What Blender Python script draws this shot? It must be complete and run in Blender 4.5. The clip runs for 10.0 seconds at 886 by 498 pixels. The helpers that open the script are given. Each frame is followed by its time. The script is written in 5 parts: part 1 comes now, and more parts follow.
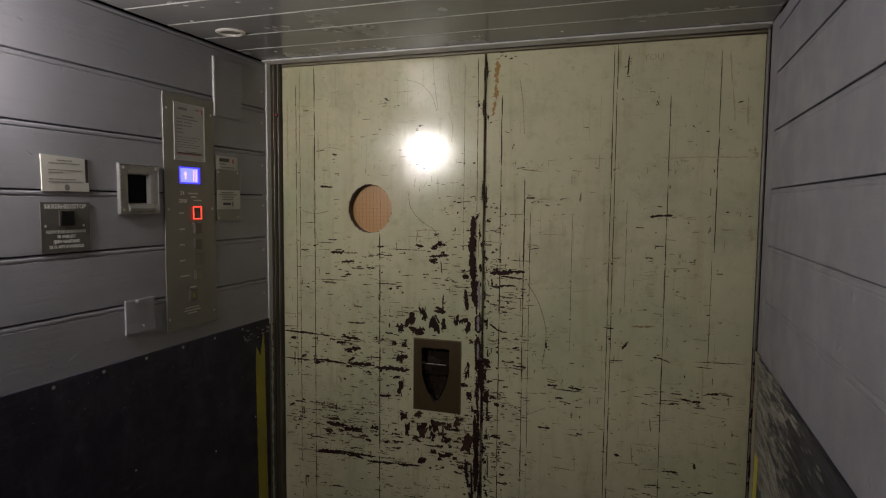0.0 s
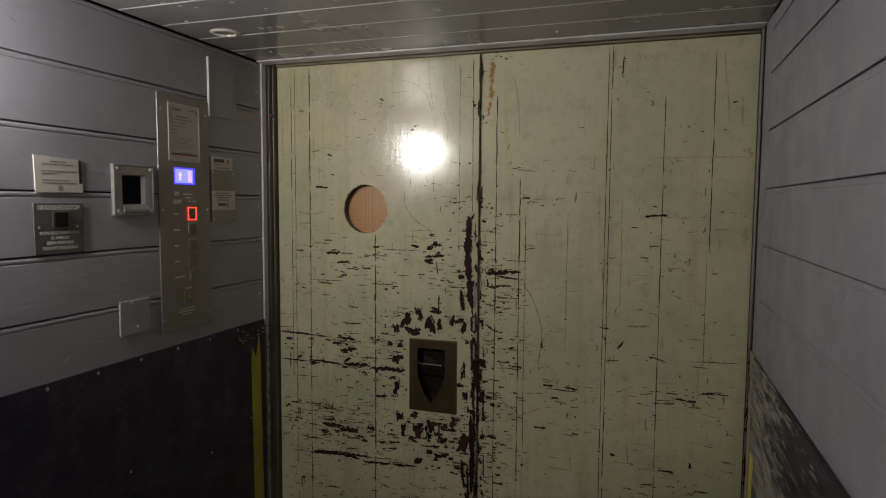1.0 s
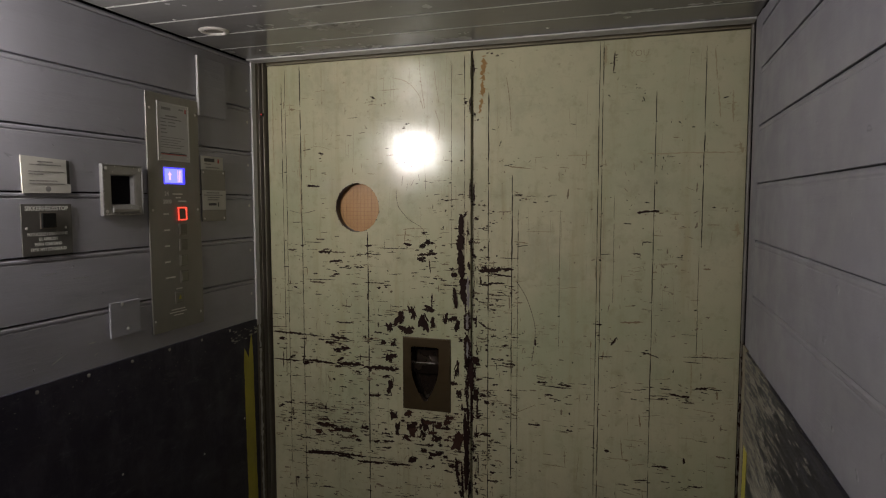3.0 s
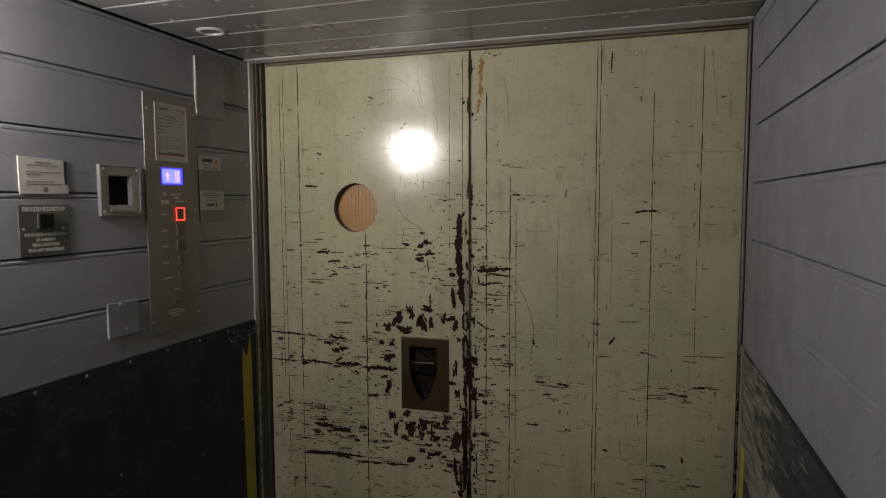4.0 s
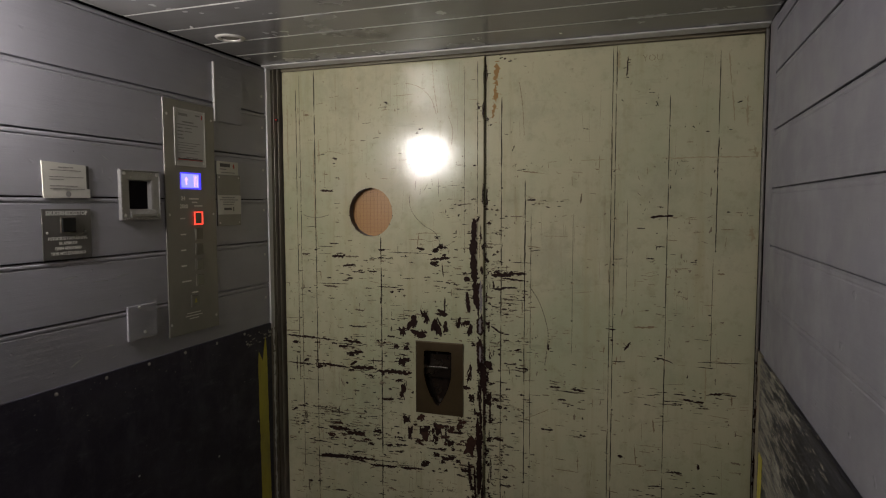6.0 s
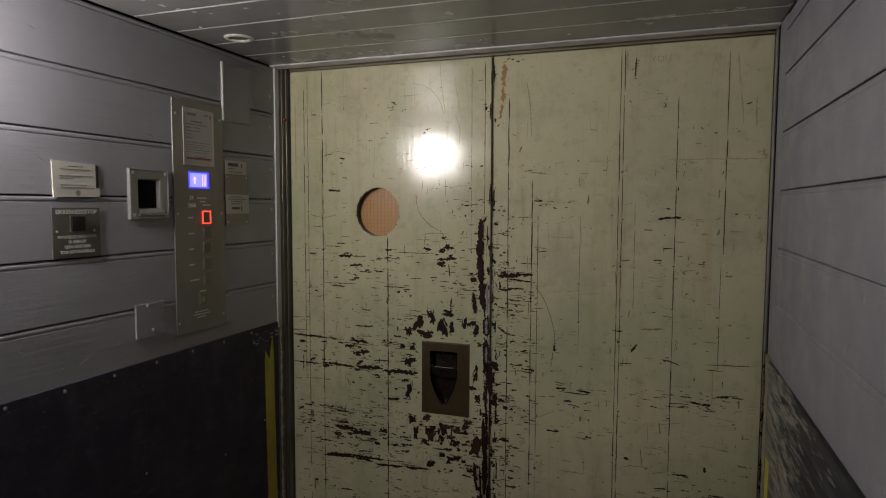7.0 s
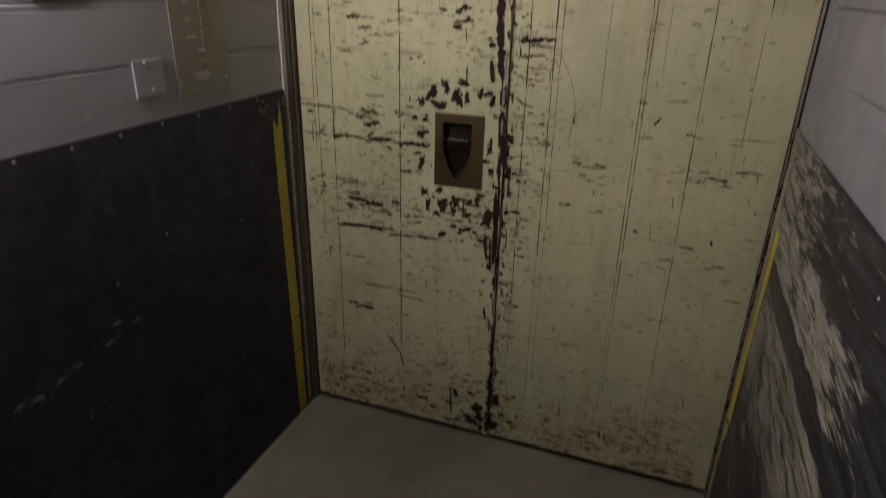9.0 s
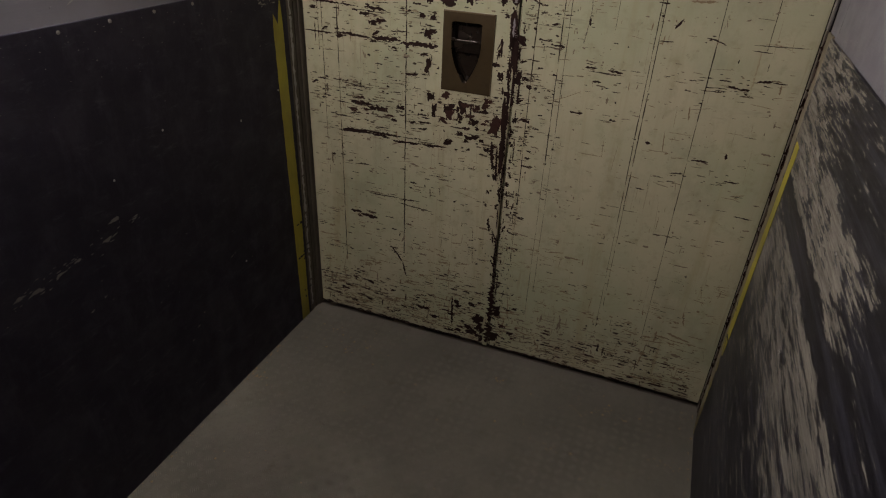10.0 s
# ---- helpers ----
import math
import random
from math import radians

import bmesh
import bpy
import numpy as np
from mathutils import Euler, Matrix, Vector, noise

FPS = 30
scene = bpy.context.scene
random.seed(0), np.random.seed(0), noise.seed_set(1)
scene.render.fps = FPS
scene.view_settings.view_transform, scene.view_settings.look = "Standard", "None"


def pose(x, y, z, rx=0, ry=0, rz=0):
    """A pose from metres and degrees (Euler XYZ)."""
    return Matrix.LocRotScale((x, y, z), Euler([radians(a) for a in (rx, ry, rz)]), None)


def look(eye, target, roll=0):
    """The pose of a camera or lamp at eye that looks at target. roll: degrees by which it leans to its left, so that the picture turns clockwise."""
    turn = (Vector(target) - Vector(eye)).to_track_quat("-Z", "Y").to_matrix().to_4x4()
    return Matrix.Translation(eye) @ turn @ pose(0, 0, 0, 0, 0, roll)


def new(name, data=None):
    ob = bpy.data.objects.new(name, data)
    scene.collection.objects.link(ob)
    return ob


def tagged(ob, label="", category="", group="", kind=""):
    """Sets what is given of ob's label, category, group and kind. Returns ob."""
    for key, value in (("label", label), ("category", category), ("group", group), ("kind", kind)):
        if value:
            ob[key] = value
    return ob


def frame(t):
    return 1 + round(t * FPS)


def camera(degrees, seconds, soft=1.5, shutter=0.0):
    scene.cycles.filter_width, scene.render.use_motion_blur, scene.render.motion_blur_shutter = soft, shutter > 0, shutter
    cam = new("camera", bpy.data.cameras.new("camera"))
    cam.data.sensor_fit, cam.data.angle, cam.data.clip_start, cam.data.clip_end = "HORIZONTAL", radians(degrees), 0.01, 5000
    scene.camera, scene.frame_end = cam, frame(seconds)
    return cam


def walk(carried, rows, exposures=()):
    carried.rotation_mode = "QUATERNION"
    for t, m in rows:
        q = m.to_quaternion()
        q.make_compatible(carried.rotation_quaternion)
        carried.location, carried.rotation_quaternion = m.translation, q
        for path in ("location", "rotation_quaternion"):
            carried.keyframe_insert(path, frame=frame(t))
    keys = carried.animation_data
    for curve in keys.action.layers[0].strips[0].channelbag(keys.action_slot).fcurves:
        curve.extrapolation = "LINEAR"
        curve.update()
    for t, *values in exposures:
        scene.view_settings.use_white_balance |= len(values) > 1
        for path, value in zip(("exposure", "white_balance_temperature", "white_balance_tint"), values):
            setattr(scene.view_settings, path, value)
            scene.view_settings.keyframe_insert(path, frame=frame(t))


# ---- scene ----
cam = camera(71.1, 10.0, soft=1.15, shutter=0.5)
PATH = [
    (0, (1.19, -1.749, 1.586), (0.549, 0.139, 1.437), 0.5),
    (0.5, (1.19, -1.749, 1.583), (0.558, 0.143, 1.438), 0.5),
    (1, (1.194, -1.747, 1.587), (0.562, 0.144, 1.438), 0.4),
    (1.5, (1.196, -1.746, 1.584), (0.563, 0.146, 1.437), 0.1),
    (2, (1.196, -1.745, 1.586), (0.568, 0.148, 1.437), 0.2),
    (2.5, (1.192, -1.743, 1.584), (0.576, 0.153, 1.432), 0.1),
    (4, (1.197, -1.742, 1.584), (0.589, 0.157, 1.431), -0.2),
    (4.5, (1.195, -1.744, 1.584), (0.585, 0.155, 1.432), -0.1),
    (5, (1.193, -1.745, 1.581), (0.576, 0.152, 1.435), -0.1),
    (5.5, (1.19, -1.749, 1.583), (0.558, 0.143, 1.441), -0.1),
    (7, (1.192, -1.75, 1.588), (0.525, 0.131, 1.447), 0.2),
    (7.5, (1.187, -1.744, 1.574), (0.521, 0.124, 1.319), 0.4),
    (8, (1.18, -1.741, 1.566), (0.509, 0.109, 1.205), 0.3),
    (8.5, (1.173, -1.733, 1.547), (0.501, 0.071, 1.006), 0.1),
    (9, (1.151, -1.719, 1.521), (0.533, 0.011, 0.732), 1.3),
    (9.5, (1.15, -1.708, 1.484), (0.554, -0.077, 0.49), 2.2),
    (10, (1.154, -1.701, 1.473), (0.564, -0.083, 0.456), 2.7),
]
walk(cam, [(t, look(eye, target, roll)) for t, eye, target, roll in PATH],
     exposures=[(0.0, 0.0, 6450, 12), (7.8, 0.02, 6450, 12), (8.3, 0.10, 6500, 12), (8.7, 0.40, 6550, 13), (9.0, 0.72, 6700, 15), (9.5, 0.78, 6900, 17), (10.0, 0.78, 6580, 19)])

# ---- light ----
LAMP_TILT = 28.0           # how far the opal dome looks up from level
LAMP_GLOW = 176.0          # radiance of the wall lamp's opal dome
world = bpy.data.worlds.new("world")
world.use_nodes = True
world.node_tree.nodes["Background"].inputs["Color"].default_value = (0.02, 0.02, 0.022, 1)
world.node_tree.nodes["Background"].inputs["Strength"].default_value = 0.2
scene.world = world

# ---- plan, in metres: floor z 0, cab front edge y 0, west wall x 0 ----
W, BACK, H = 1.448, -2.65, 2.03
DOOR_Y, DOOR_W, SEAM, DOOR_E, DOOR_TOP = 0.045, 0.017, 0.709, 1.4475, 2.023
KICK_W, KICK_E = 1.204, 1.215
JOINTS_W = (1.337, 1.472, 1.607, 1.743, 1.880)
JOINTS_E = (1.360, 1.492, 1.626, 1.761, 1.893, 1.992)
rng = random.Random(7)


# ---- materials ----
class Nodes:
    """A small builder of node materials."""

    def __init__(self, name):
        self.m = bpy.data.materials.new(name)
        self.m.use_nodes = True
        self.t = self.m.node_tree
        self.b = self.t.nodes["Principled BSDF"]
        self.place = self.t.nodes.new("ShaderNodeNewGeometry").outputs["Position"]

    def node(self, kind, **ins):
        n = self.t.nodes.new(kind)
        for k, v in ins.items():
            self.feed(n.inputs[k], v)
        return n

    def feed(self, socket, v):
        if isinstance(v, bpy.types.NodeSocket):
            self.t.links.new(v, socket)
        else:
            socket.default_value = v

    def noise(self, scale, detail=4.0, rough=0.55, stretch=(1, 1, 1), shift=(0, 0, 0)):
        mp = self.node("ShaderNodeMapping", Vector=self.place, Scale=stretch, Location=shift)
        return self.node("ShaderNodeTexNoise", Vector=mp.outputs[0], Scale=scale, Detail=detail, Roughness=rough).outputs["Fac"]

    def ramp(self, fac, lo, hi, a=0.0, b=1.0):
        n = self.t.nodes.new("ShaderNodeMapRange")
        n.interpolation_type = "SMOOTHSTEP"
        self.feed(n.inputs["Value"], fac)
        for k, v in (("From Min", lo), ("From Max", hi), ("To Min", a), ("To Max", b)):
            self.feed(n.inputs[k], v)
        return n.outputs["Result"]

    def math(self, op, a, b=0.0):
        n = self.t.nodes.new("ShaderNodeMath")
        n.operation = op
        self.feed(n.inputs[0], a)
        self.feed(n.inputs[1], b)
        return n.outputs[0]

    def mix(self, fac, a, b):
        n = self.t.nodes.new("ShaderNodeMix")
        n.data_type = "RGBA"
        for k, v in ((0, fac), (6, a), (7, b)):
            self.feed(n.inputs[k], (*v, 1) if isinstance(v, tuple) else v)
        return n.outputs[2]

    def axis(self, which):
        return self.node("ShaderNodeSeparateXYZ", Vector=self.place).outputs[which]

    def bump(self, height, strength=0.2, distance=0.002):
        n = self.node("ShaderNodeBump", Height=height, Strength=strength, Distance=distance)
        self.t.links.new(n.outputs[0], self.b.inputs["Normal"])

    def set(self, color=None, rough=None, metal=None, **more):
        for k, v in (("Base Color", color), ("Roughness", rough), ("Metallic", metal), *more.items()):
            if v is not None:
                self.feed(self.b.inputs[k], (*v, 1) if isinstance(v, tuple) and len(v) == 3 else v)
        return self.m


def painted(name, color, dirt, rough=0.4, grain=(1, 1, 1), amount=0.5, fine=60.0, bump=0.12, metal=0.0):
    """A worn paint or sheet: broad grime, fine grain, uneven gloss."""
    n = Nodes(name)
    broad = n.ramp(n.noise(3.0, 5, 0.6), 0.42, 0.75)
    small = n.ramp(n.noise(fine, 4, 0.6, grain), 0.5, 0.75)
    c = n.mix(n.math("MULTIPLY", broad, amount), color, dirt)
    c = n.mix(n.math("MULTIPLY", small, amount * 0.35), c, dirt)
    n.bump(n.noise(fine, 3, 0.6, grain), bump, 0.002)
    return n.set(c, n.ramp(n.noise(9.0, 4), 0.3, 0.7, rough - 0.07, rough + 0.09), metal)


def plain(name, color, rough=0.5, metal=0.0, glow=None, strength=0.0, shine=0.5):
    n = Nodes(name)
    c = n.mix(n.ramp(n.noise(90.0), 0.45, 0.8, 0.0, 0.35), color, tuple(v * 0.6 for v in color))
    n.set(c, rough, metal, **{"Specular IOR Level": shine})
    if glow:
        n.set(**{"Emission Color": (*glow, 1), "Emission Strength": strength})
    return n.m


def door_paint():
    """Old cream gloss paint with yellowed runs, grime and a hand-brushed skin."""
    n = Nodes("cream_door_paint")
    runs = n.ramp(n.noise(6.0, 6, 0.65, (3.0, 1, 0.22)), 0.5, 0.78)
    cloud = n.ramp(n.noise(2.2, 5, 0.6), 0.35, 0.7)
    specks = n.ramp(n.noise(75.0, 3, 0.7, (1, 1, 1)), 0.66, 0.74)
    smear = n.ramp(n.noise(16.0, 5, 0.7, (0.35, 1, 2.6), (3, 0, 1)), 0.6, 0.78)
    drip = n.ramp(n.noise(11.0, 5, 0.6, (2.6, 1, 0.18), (7, 0, 2)), 0.63, 0.76)
    mottle = n.ramp(n.noise(24.0, 6, 0.7, (1, 1, 1), (1, 5, 9)), 0.5, 0.72)
    c = n.mix(cloud, (0.524, 0.484, 0.324), (0.424, 0.430, 0.274))
    c = n.mix(n.math("MULTIPLY", runs, 0.45), c, (0.36, 0.285, 0.155))
    c = n.mix(n.math("MULTIPLY", mottle, 0.38), c, (0.29, 0.25, 0.15))
    c = n.mix(n.math("MULTIPLY", smear, 0.36), c, (0.22, 0.20, 0.145))
    film = n.ramp(n.noise(6.0, 7, 0.72, (1, 1, 0.8), (4, 8, 2)), 0.48, 0.70)
    c = n.mix(n.math("MULTIPLY", film, 0.34), c, (0.27, 0.26, 0.185))
    c = n.mix(n.math("MULTIPLY", drip, 0.42), c, (0.24, 0.15, 0.07))
    c = n.mix(n.math("MULTIPLY", specks, 0.42), c, (0.14, 0.11, 0.075))
    brushed = n.math("ADD", n.noise(30.0, 4, 0.6, (3, 1, 0.35)), n.math("MULTIPLY", n.noise(7.0, 2), 1.3))
    bristle = n.noise(160.0, 4, 0.7, (1, 1, 0.05), (3, 1, 6))
    n.bump(n.math("ADD", brushed, n.math("MULTIPLY", bristle, 0.09)), 0.12, 0.003)
    return n.set(c, n.ramp(n.noise(12.0, 5), 0.3, 0.7, 0.12, 0.20))


def board_paint(name, color, dirt, rough):
    """Thick grey paint on softwood boards: raised grain, drips, dents and scuffs."""
    n = Nodes(name)
    grain = n.noise(34.0, 6, 0.65, (1, 0.07, 1.25))
    knots = n.noise(9.0, 5, 0.6, (1, 0.35, 1.0), (2, 6, 3))
    dents = n.ramp(n.noise(38.0, 2, 0.5, (1, 0.55, 1), (8, 2, 5)), 0.70, 0.76)
    scuff = n.ramp(n.noise(30.0, 6, 0.75, (1, 0.3, 1.2), (3, 3, 8)), 0.62, 0.75)
    broad = n.ramp(n.noise(2.6, 5, 0.6), 0.4, 0.72)
    c = n.mix(n.math("MULTIPLY", broad, 0.55), color, dirt)
    c = n.mix(n.math("MULTIPLY", n.ramp(grain, 0.52, 0.72), 0.22), c, dirt)
    c = n.mix(n.math("MULTIPLY", scuff, 0.30), c, tuple(v * 1.35 for v in color))
    h = n.math("ADD", n.math("MULTIPLY", grain, 0.8), n.math("MULTIPLY", knots, 1.2))
    n.bump(n.math("SUBTRACT", h, n.math("MULTIPLY", dents, 0.6)), 0.5, 0.0025)
    return n.set(c, n.ramp(n.noise(11.0, 5), 0.3, 0.7, rough - 0.06, rough + 0.12))


def floor_plate():
    """Dusty worn steel plate with brown stains and trodden lanes."""
    n = Nodes("dusty_tread_plate")
    lane = n.ramp(n.noise(2.6, 5, 0.65), 0.35, 0.68)
    grit = n.ramp(n.noise(120.0, 4, 0.7), 0.5, 0.72)
    stain = n.ramp(n.noise(9.0, 6, 0.7, (1, 1, 1), (5, 2, 0)), 0.56, 0.74)
    c = n.mix(lane, (0.214, 0.200, 0.162), (0.157, 0.147, 0.120))
    c = n.mix(n.math("MULTIPLY", stain, 0.5), c, (0.125, 0.094, 0.062))
    c = n.mix(n.math("MULTIPLY", grit, 0.30), c, (0.07, 0.062, 0.052))
    c = n.mix(n.ramp(n.noise(160.0, 2, 0.5, (1, 1, 1), (9, 4, 1)), 0.66, 0.74, 0.0, 0.35), c, (0.26, 0.24, 0.21))
    c = n.mix(n.ramp(n.noise(20.0, 7, 0.75, (1, 1.6, 1), (2, 7, 3)), 0.60, 0.74, 0.0, 0.6), c, (0.22, 0.165, 0.10))
    n.bump(n.noise(70.0, 5, 0.7), 0.4, 0.001)
    return n.set(c, n.ramp(n.noise(7.0, 4), 0.3, 0.7, 0.45, 0.7))


def kick_worn():
    """Black paint on plywood, scraped through to pale wood in level, brushy bands."""
    n = Nodes("scraped_black_panel")
    z, y = n.axis(2), n.axis(1)
    fine = n.noise(330.0, 4, 0.65, (1, 0.07, 1.1), (1, 2, 3))
    streak = n.noise(150.0, 5, 0.62, (1, 0.10, 1.2))
    patch = n.noise(34.0, 6, 0.66, (1, 0.24, 1.1), (4, 1, 0))
    wander = n.math("MULTIPLY", n.math("SUBTRACT", n.noise(9.0, 5, 0.65, (1, 0.6, 1), (0, 3, 1)), 0.5), 0.05)
    zz = n.math("ADD", z, wander)
    band_a = n.math("MULTIPLY", n.math("ADD", n.ramp(zz, 0.50, 0.72, 0.0, 0.62), n.ramp(zz, 0.05, 0.45, 0.22, 0.38)), n.ramp(zz, 0.870, 0.845))
    band_a = n.math("MULTIPLY", band_a, n.ramp(y, -0.08, -0.20, 0.65, 0.90))
    band_b = n.math("MULTIPLY", n.math("MULTIPLY", n.ramp(zz, 0.915, 0.930), n.ramp(zz, 1.075, 1.035)), n.ramp(y, -0.98, -0.78))
    band_c = n.math("MULTIPLY", n.math("MULTIPLY", n.ramp(zz, 1.02, 1.06), n.ramp(y, -0.78, -0.20)), 0.85)
    edge = n.math("MULTIPLY", n.ramp(y, -0.24, -0.12), n.ramp(z, 0.45, 0.80))
    where = n.math("MAXIMUM", n.math("MAXIMUM", band_a, band_b), n.math("MAXIMUM", band_c, n.math("MULTIPLY", edge, 0.9)))
    level = n.math("ADD", n.math("MULTIPLY", fine, 0.12), n.math("ADD", n.math("MULTIPLY", streak, 0.44), n.math("MULTIPLY", patch, 0.44)))
    level = n.math("ADD", level, n.math("MULTIPLY", where, 0.130))
    bare = n.ramp(level, 0.590, 0.606)
    thin = n.ramp(level, 0.520, 0.595)
    dusty = n.ramp(n.noise(40.0, 7, 0.72, (1, 0.05, 1.6), (2, 1, 5)), 0.44, 0.70)
    low = n.ramp(zz, 0.78, 0.92)
    wood = n.mix(n.ramp(n.noise(110.0, 6, 0.72, (1, 0.07, 1.5)), 0.32, 0.68), (0.300, 0.280, 0.228), (0.150, 0.140, 0.116))
    wood = n.mix(low, n.mix(0.35, wood, (0.10, 0.095, 0.085)), wood)
    dark = n.mix(dusty, (0.010, 0.0095, 0.014), (0.040, 0.040, 0.056))
    dark = n.mix(n.math("MULTIPLY", thin, 0.35), dark, (0.075, 0.072, 0.076))
    c = n.mix(bare, dark, wood)
    n.bump(n.math("SUBTRACT", n.math("MULTIPLY", streak, 0.5), bare), 0.5, 0.0015)
    return n.set(c, n.ramp(bare, 0.0, 1.0, 0.46, 0.75), **{"Specular IOR Level": 0.3})


def kick_black():
    """Black paint gone cloudy: broad wipe marks, fine scuffs and pinpoint dust."""
    n = Nodes("black_panel")
    cloud = n.ramp(n.noise(11.0, 7, 0.72, (1, 0.8, 1.0), (3, 2, 7)), 0.40, 0.68)
    wipe = n.ramp(n.noise(16.0, 7, 0.75, (1, 0.9, 0.30), (5, 1, 2)), 0.48, 0.72)
    scuff = n.ramp(n.noise(30.0, 8, 0.8, (1, 0.35, 1.2)), 0.54, 0.74, 0.0, 0.75)
    dust = n.ramp(n.noise(240.0, 3, 0.6, (1, 1, 1), (2, 8, 4)), 0.70, 0.78, 0.0, 0.6)
    c = n.mix(cloud, (0.0240, 0.0213, 0.0350), (0.041, 0.0368, 0.052))
    c = n.mix(n.math("MULTIPLY", wipe, 0.5), c, (0.070, 0.062, 0.082))
    c = n.mix(scuff, c, (0.088, 0.081, 0.096))
    c = n.mix(dust, c, (0.10, 0.092, 0.092))
    n.bump(n.noise(40.0, 4, 0.6), 0.25, 0.001)
    return n.set(c, n.ramp(n.noise(8.0, 4), 0.3, 0.7, 0.5, 0.68), **{"Specular IOR Level": 0.25})


def nick_paint():
    """Nicks of mixed depth: most down to the dark primer, some only scuffed."""
    n = Nodes("nicked_paint")
    chance = n.t.nodes["Geometry"].outputs["Random Per Island"]
    c = n.mix(n.ramp(chance, 0.45, 1.0), (0.026, 0.014, 0.010), (0.20, 0.16, 0.10))
    return n.set(c, 0.7, **{"Specular IOR Level": 0.2})


def dome():
    n = Nodes("lit_opal_glass")
    return n.set((0.8, 0.8, 0.78), 0.3, 0.0, **{"Emission Color": (1.0, 0.955, 0.90, 1), "Emission Strength": LAMP_GLOW})


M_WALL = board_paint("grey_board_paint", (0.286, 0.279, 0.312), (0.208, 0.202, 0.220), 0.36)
# same grey paint, darkened in its colour for the dimmer east side
M_WALL_E_SHADED = board_paint("grey_board_paint_shaded", (0.203, 0.196, 0.222), (0.152, 0.146, 0.160), 0.45)
M_WALL_S = painted("matt_grey_board_paint", (0.22, 0.215, 0.22), (0.15, 0.145, 0.14), 0.8, (0.09, 1, 1.3), 0.5, 42.0, 0.22)
M_CEIL = painted("grey_ceiling_board", (0.19, 0.183, 0.182), (0.125, 0.12, 0.116), 0.20, (0.1, 1, 1), 0.45, 30.0, 0.12)
M_BEAD = plain("rubbed_board_edge", (0.42, 0.41, 0.40), 0.4)
M_FLOOR = floor_plate()
M_TREAD = painted("rubbed_tread_bar", (0.232, 0.217, 0.182), (0.150, 0.138, 0.114), 0.40, (1, 1, 1), 0.8, 90.0, 0.2, 0.25)
M_DOOR = door_paint()
M_PRIMER = plain("dark_primer", (0.024, 0.011, 0.008), 0.7, shine=0.15)
M_NICK = nick_paint()
M_SCORE = plain("scored_groove", (0.024, 0.018, 0.012), 0.7, shine=0.15)
M_HAIR = plain("fine_scratch", (0.10, 0.082, 0.055), 0.7)
M_BARE = painted("bare_scraped_steel", (0.24, 0.22, 0.215), (0.05, 0.035, 0.03), 0.55, (1, 1, 0.3), 0.9, 50.0, 0.3, 0.4)
M_RUST = painted("orange_rust", (0.31, 0.175, 0.06), (0.16, 0.09, 0.04), 0.8, (1, 1, 1), 0.8, 90.0)
M_SMUDGE = plain("brown_smudge", (0.22, 0.16, 0.085), 0.6)
M_HEADER = painted("grimy_cream_paint", (0.26, 0.225, 0.15), (0.12, 0.09, 0.055), 0.5, (0.3, 1, 1), 0.9, 60.0, 0.15)
M_CRUMB = plain("pale_brown_grit", (0.38, 0.275, 0.16), 0.8)
M_PRIMER_RED = plain("red_brown_primer", (0.050, 0.022, 0.015), 0.7, shine=0.15)
M_FAINT = plain("faint_scratch", (0.34, 0.295, 0.185), 0.4)
M_STAIN = plain("brown_stain", (0.34, 0.280, 0.160), 0.3)
M_GRIME = plain("grey_brown_grime", (0.185, 0.140, 0.088), 0.6)
M_KICK_W, M_KICK_E = kick_black(), kick_worn()
M_JAMB = painted("brown_steel_jamb", (0.14, 0.118, 0.098), (0.06, 0.048, 0.04), 0.42, (1, 1, 0.1), 0.7, 40.0, 0.15, 0.3)
M_ALU = painted("dull_aluminium", (0.46, 0.45, 0.44), (0.26, 0.25, 0.24), 0.38, (0.1, 1, 1), 0.6, 50.0, 0.1, 0.55)
M_STEEL = painted("brushed_steel", (0.245, 0.231, 0.218), (0.165, 0.155, 0.143), 0.46, (1, 0.4, 0.05), 0.7, 120.0, 0.10, 0.6)
M_PLATE = painted("engraved_grey_plate", (0.088, 0.082, 0.076), (0.058, 0.054, 0.05), 0.42, (1, 1, 1), 0.5, 80.0, 0.1, 0.2)
M_CAST = painted("cast_aluminium", (0.33, 0.32, 0.315), (0.14, 0.13, 0.125), 0.42, (1, 1, 1), 0.7, 70.0, 0.25, 0.5)
M_PAPER = painted("yellowed_paper", (0.50, 0.48, 0.43), (0.38, 0.36, 0.31), 0.6, (1, 1, 1), 0.35, 60.0, 0.06)
M_PAPER_GREY = painted("paper_behind_plastic", (0.40, 0.39, 0.37), (0.30, 0.29, 0.27), 0.35, (1, 1, 1), 0.35, 60.0, 0.05)
M_STRIP = painted("chipped_pale_paint", (0.52, 0.51, 0.515), (0.32, 0.31, 0.30), 0.45, (1, 1, 0.4), 0.6, 60.0, 0.2)
M_RIVET = plain("dulled_rivet", (0.24, 0.225, 0.20), 0.5, 0.3)
M_RIM = painted("worn_dark_edge", (0.125, 0.115, 0.112), (0.05, 0.044, 0.042), 0.5, (1, 1, 1), 0.7, 60.0, 0.2)
M_INK = plain("dark_print", (0.05, 0.048, 0.045), 0.6)
M_INK_SOFT = plain("faded_print", (0.20, 0.19, 0.18), 0.6)
M_RED_INK = plain("red_print", (0.40, 0.05, 0.04), 0.6)
M_WHITE = plain("engraved_filler", (0.55, 0.54, 0.50), 0.55)
M_DIM = plain("dim_engraving", (0.62, 0.60, 0.55), 0.5)
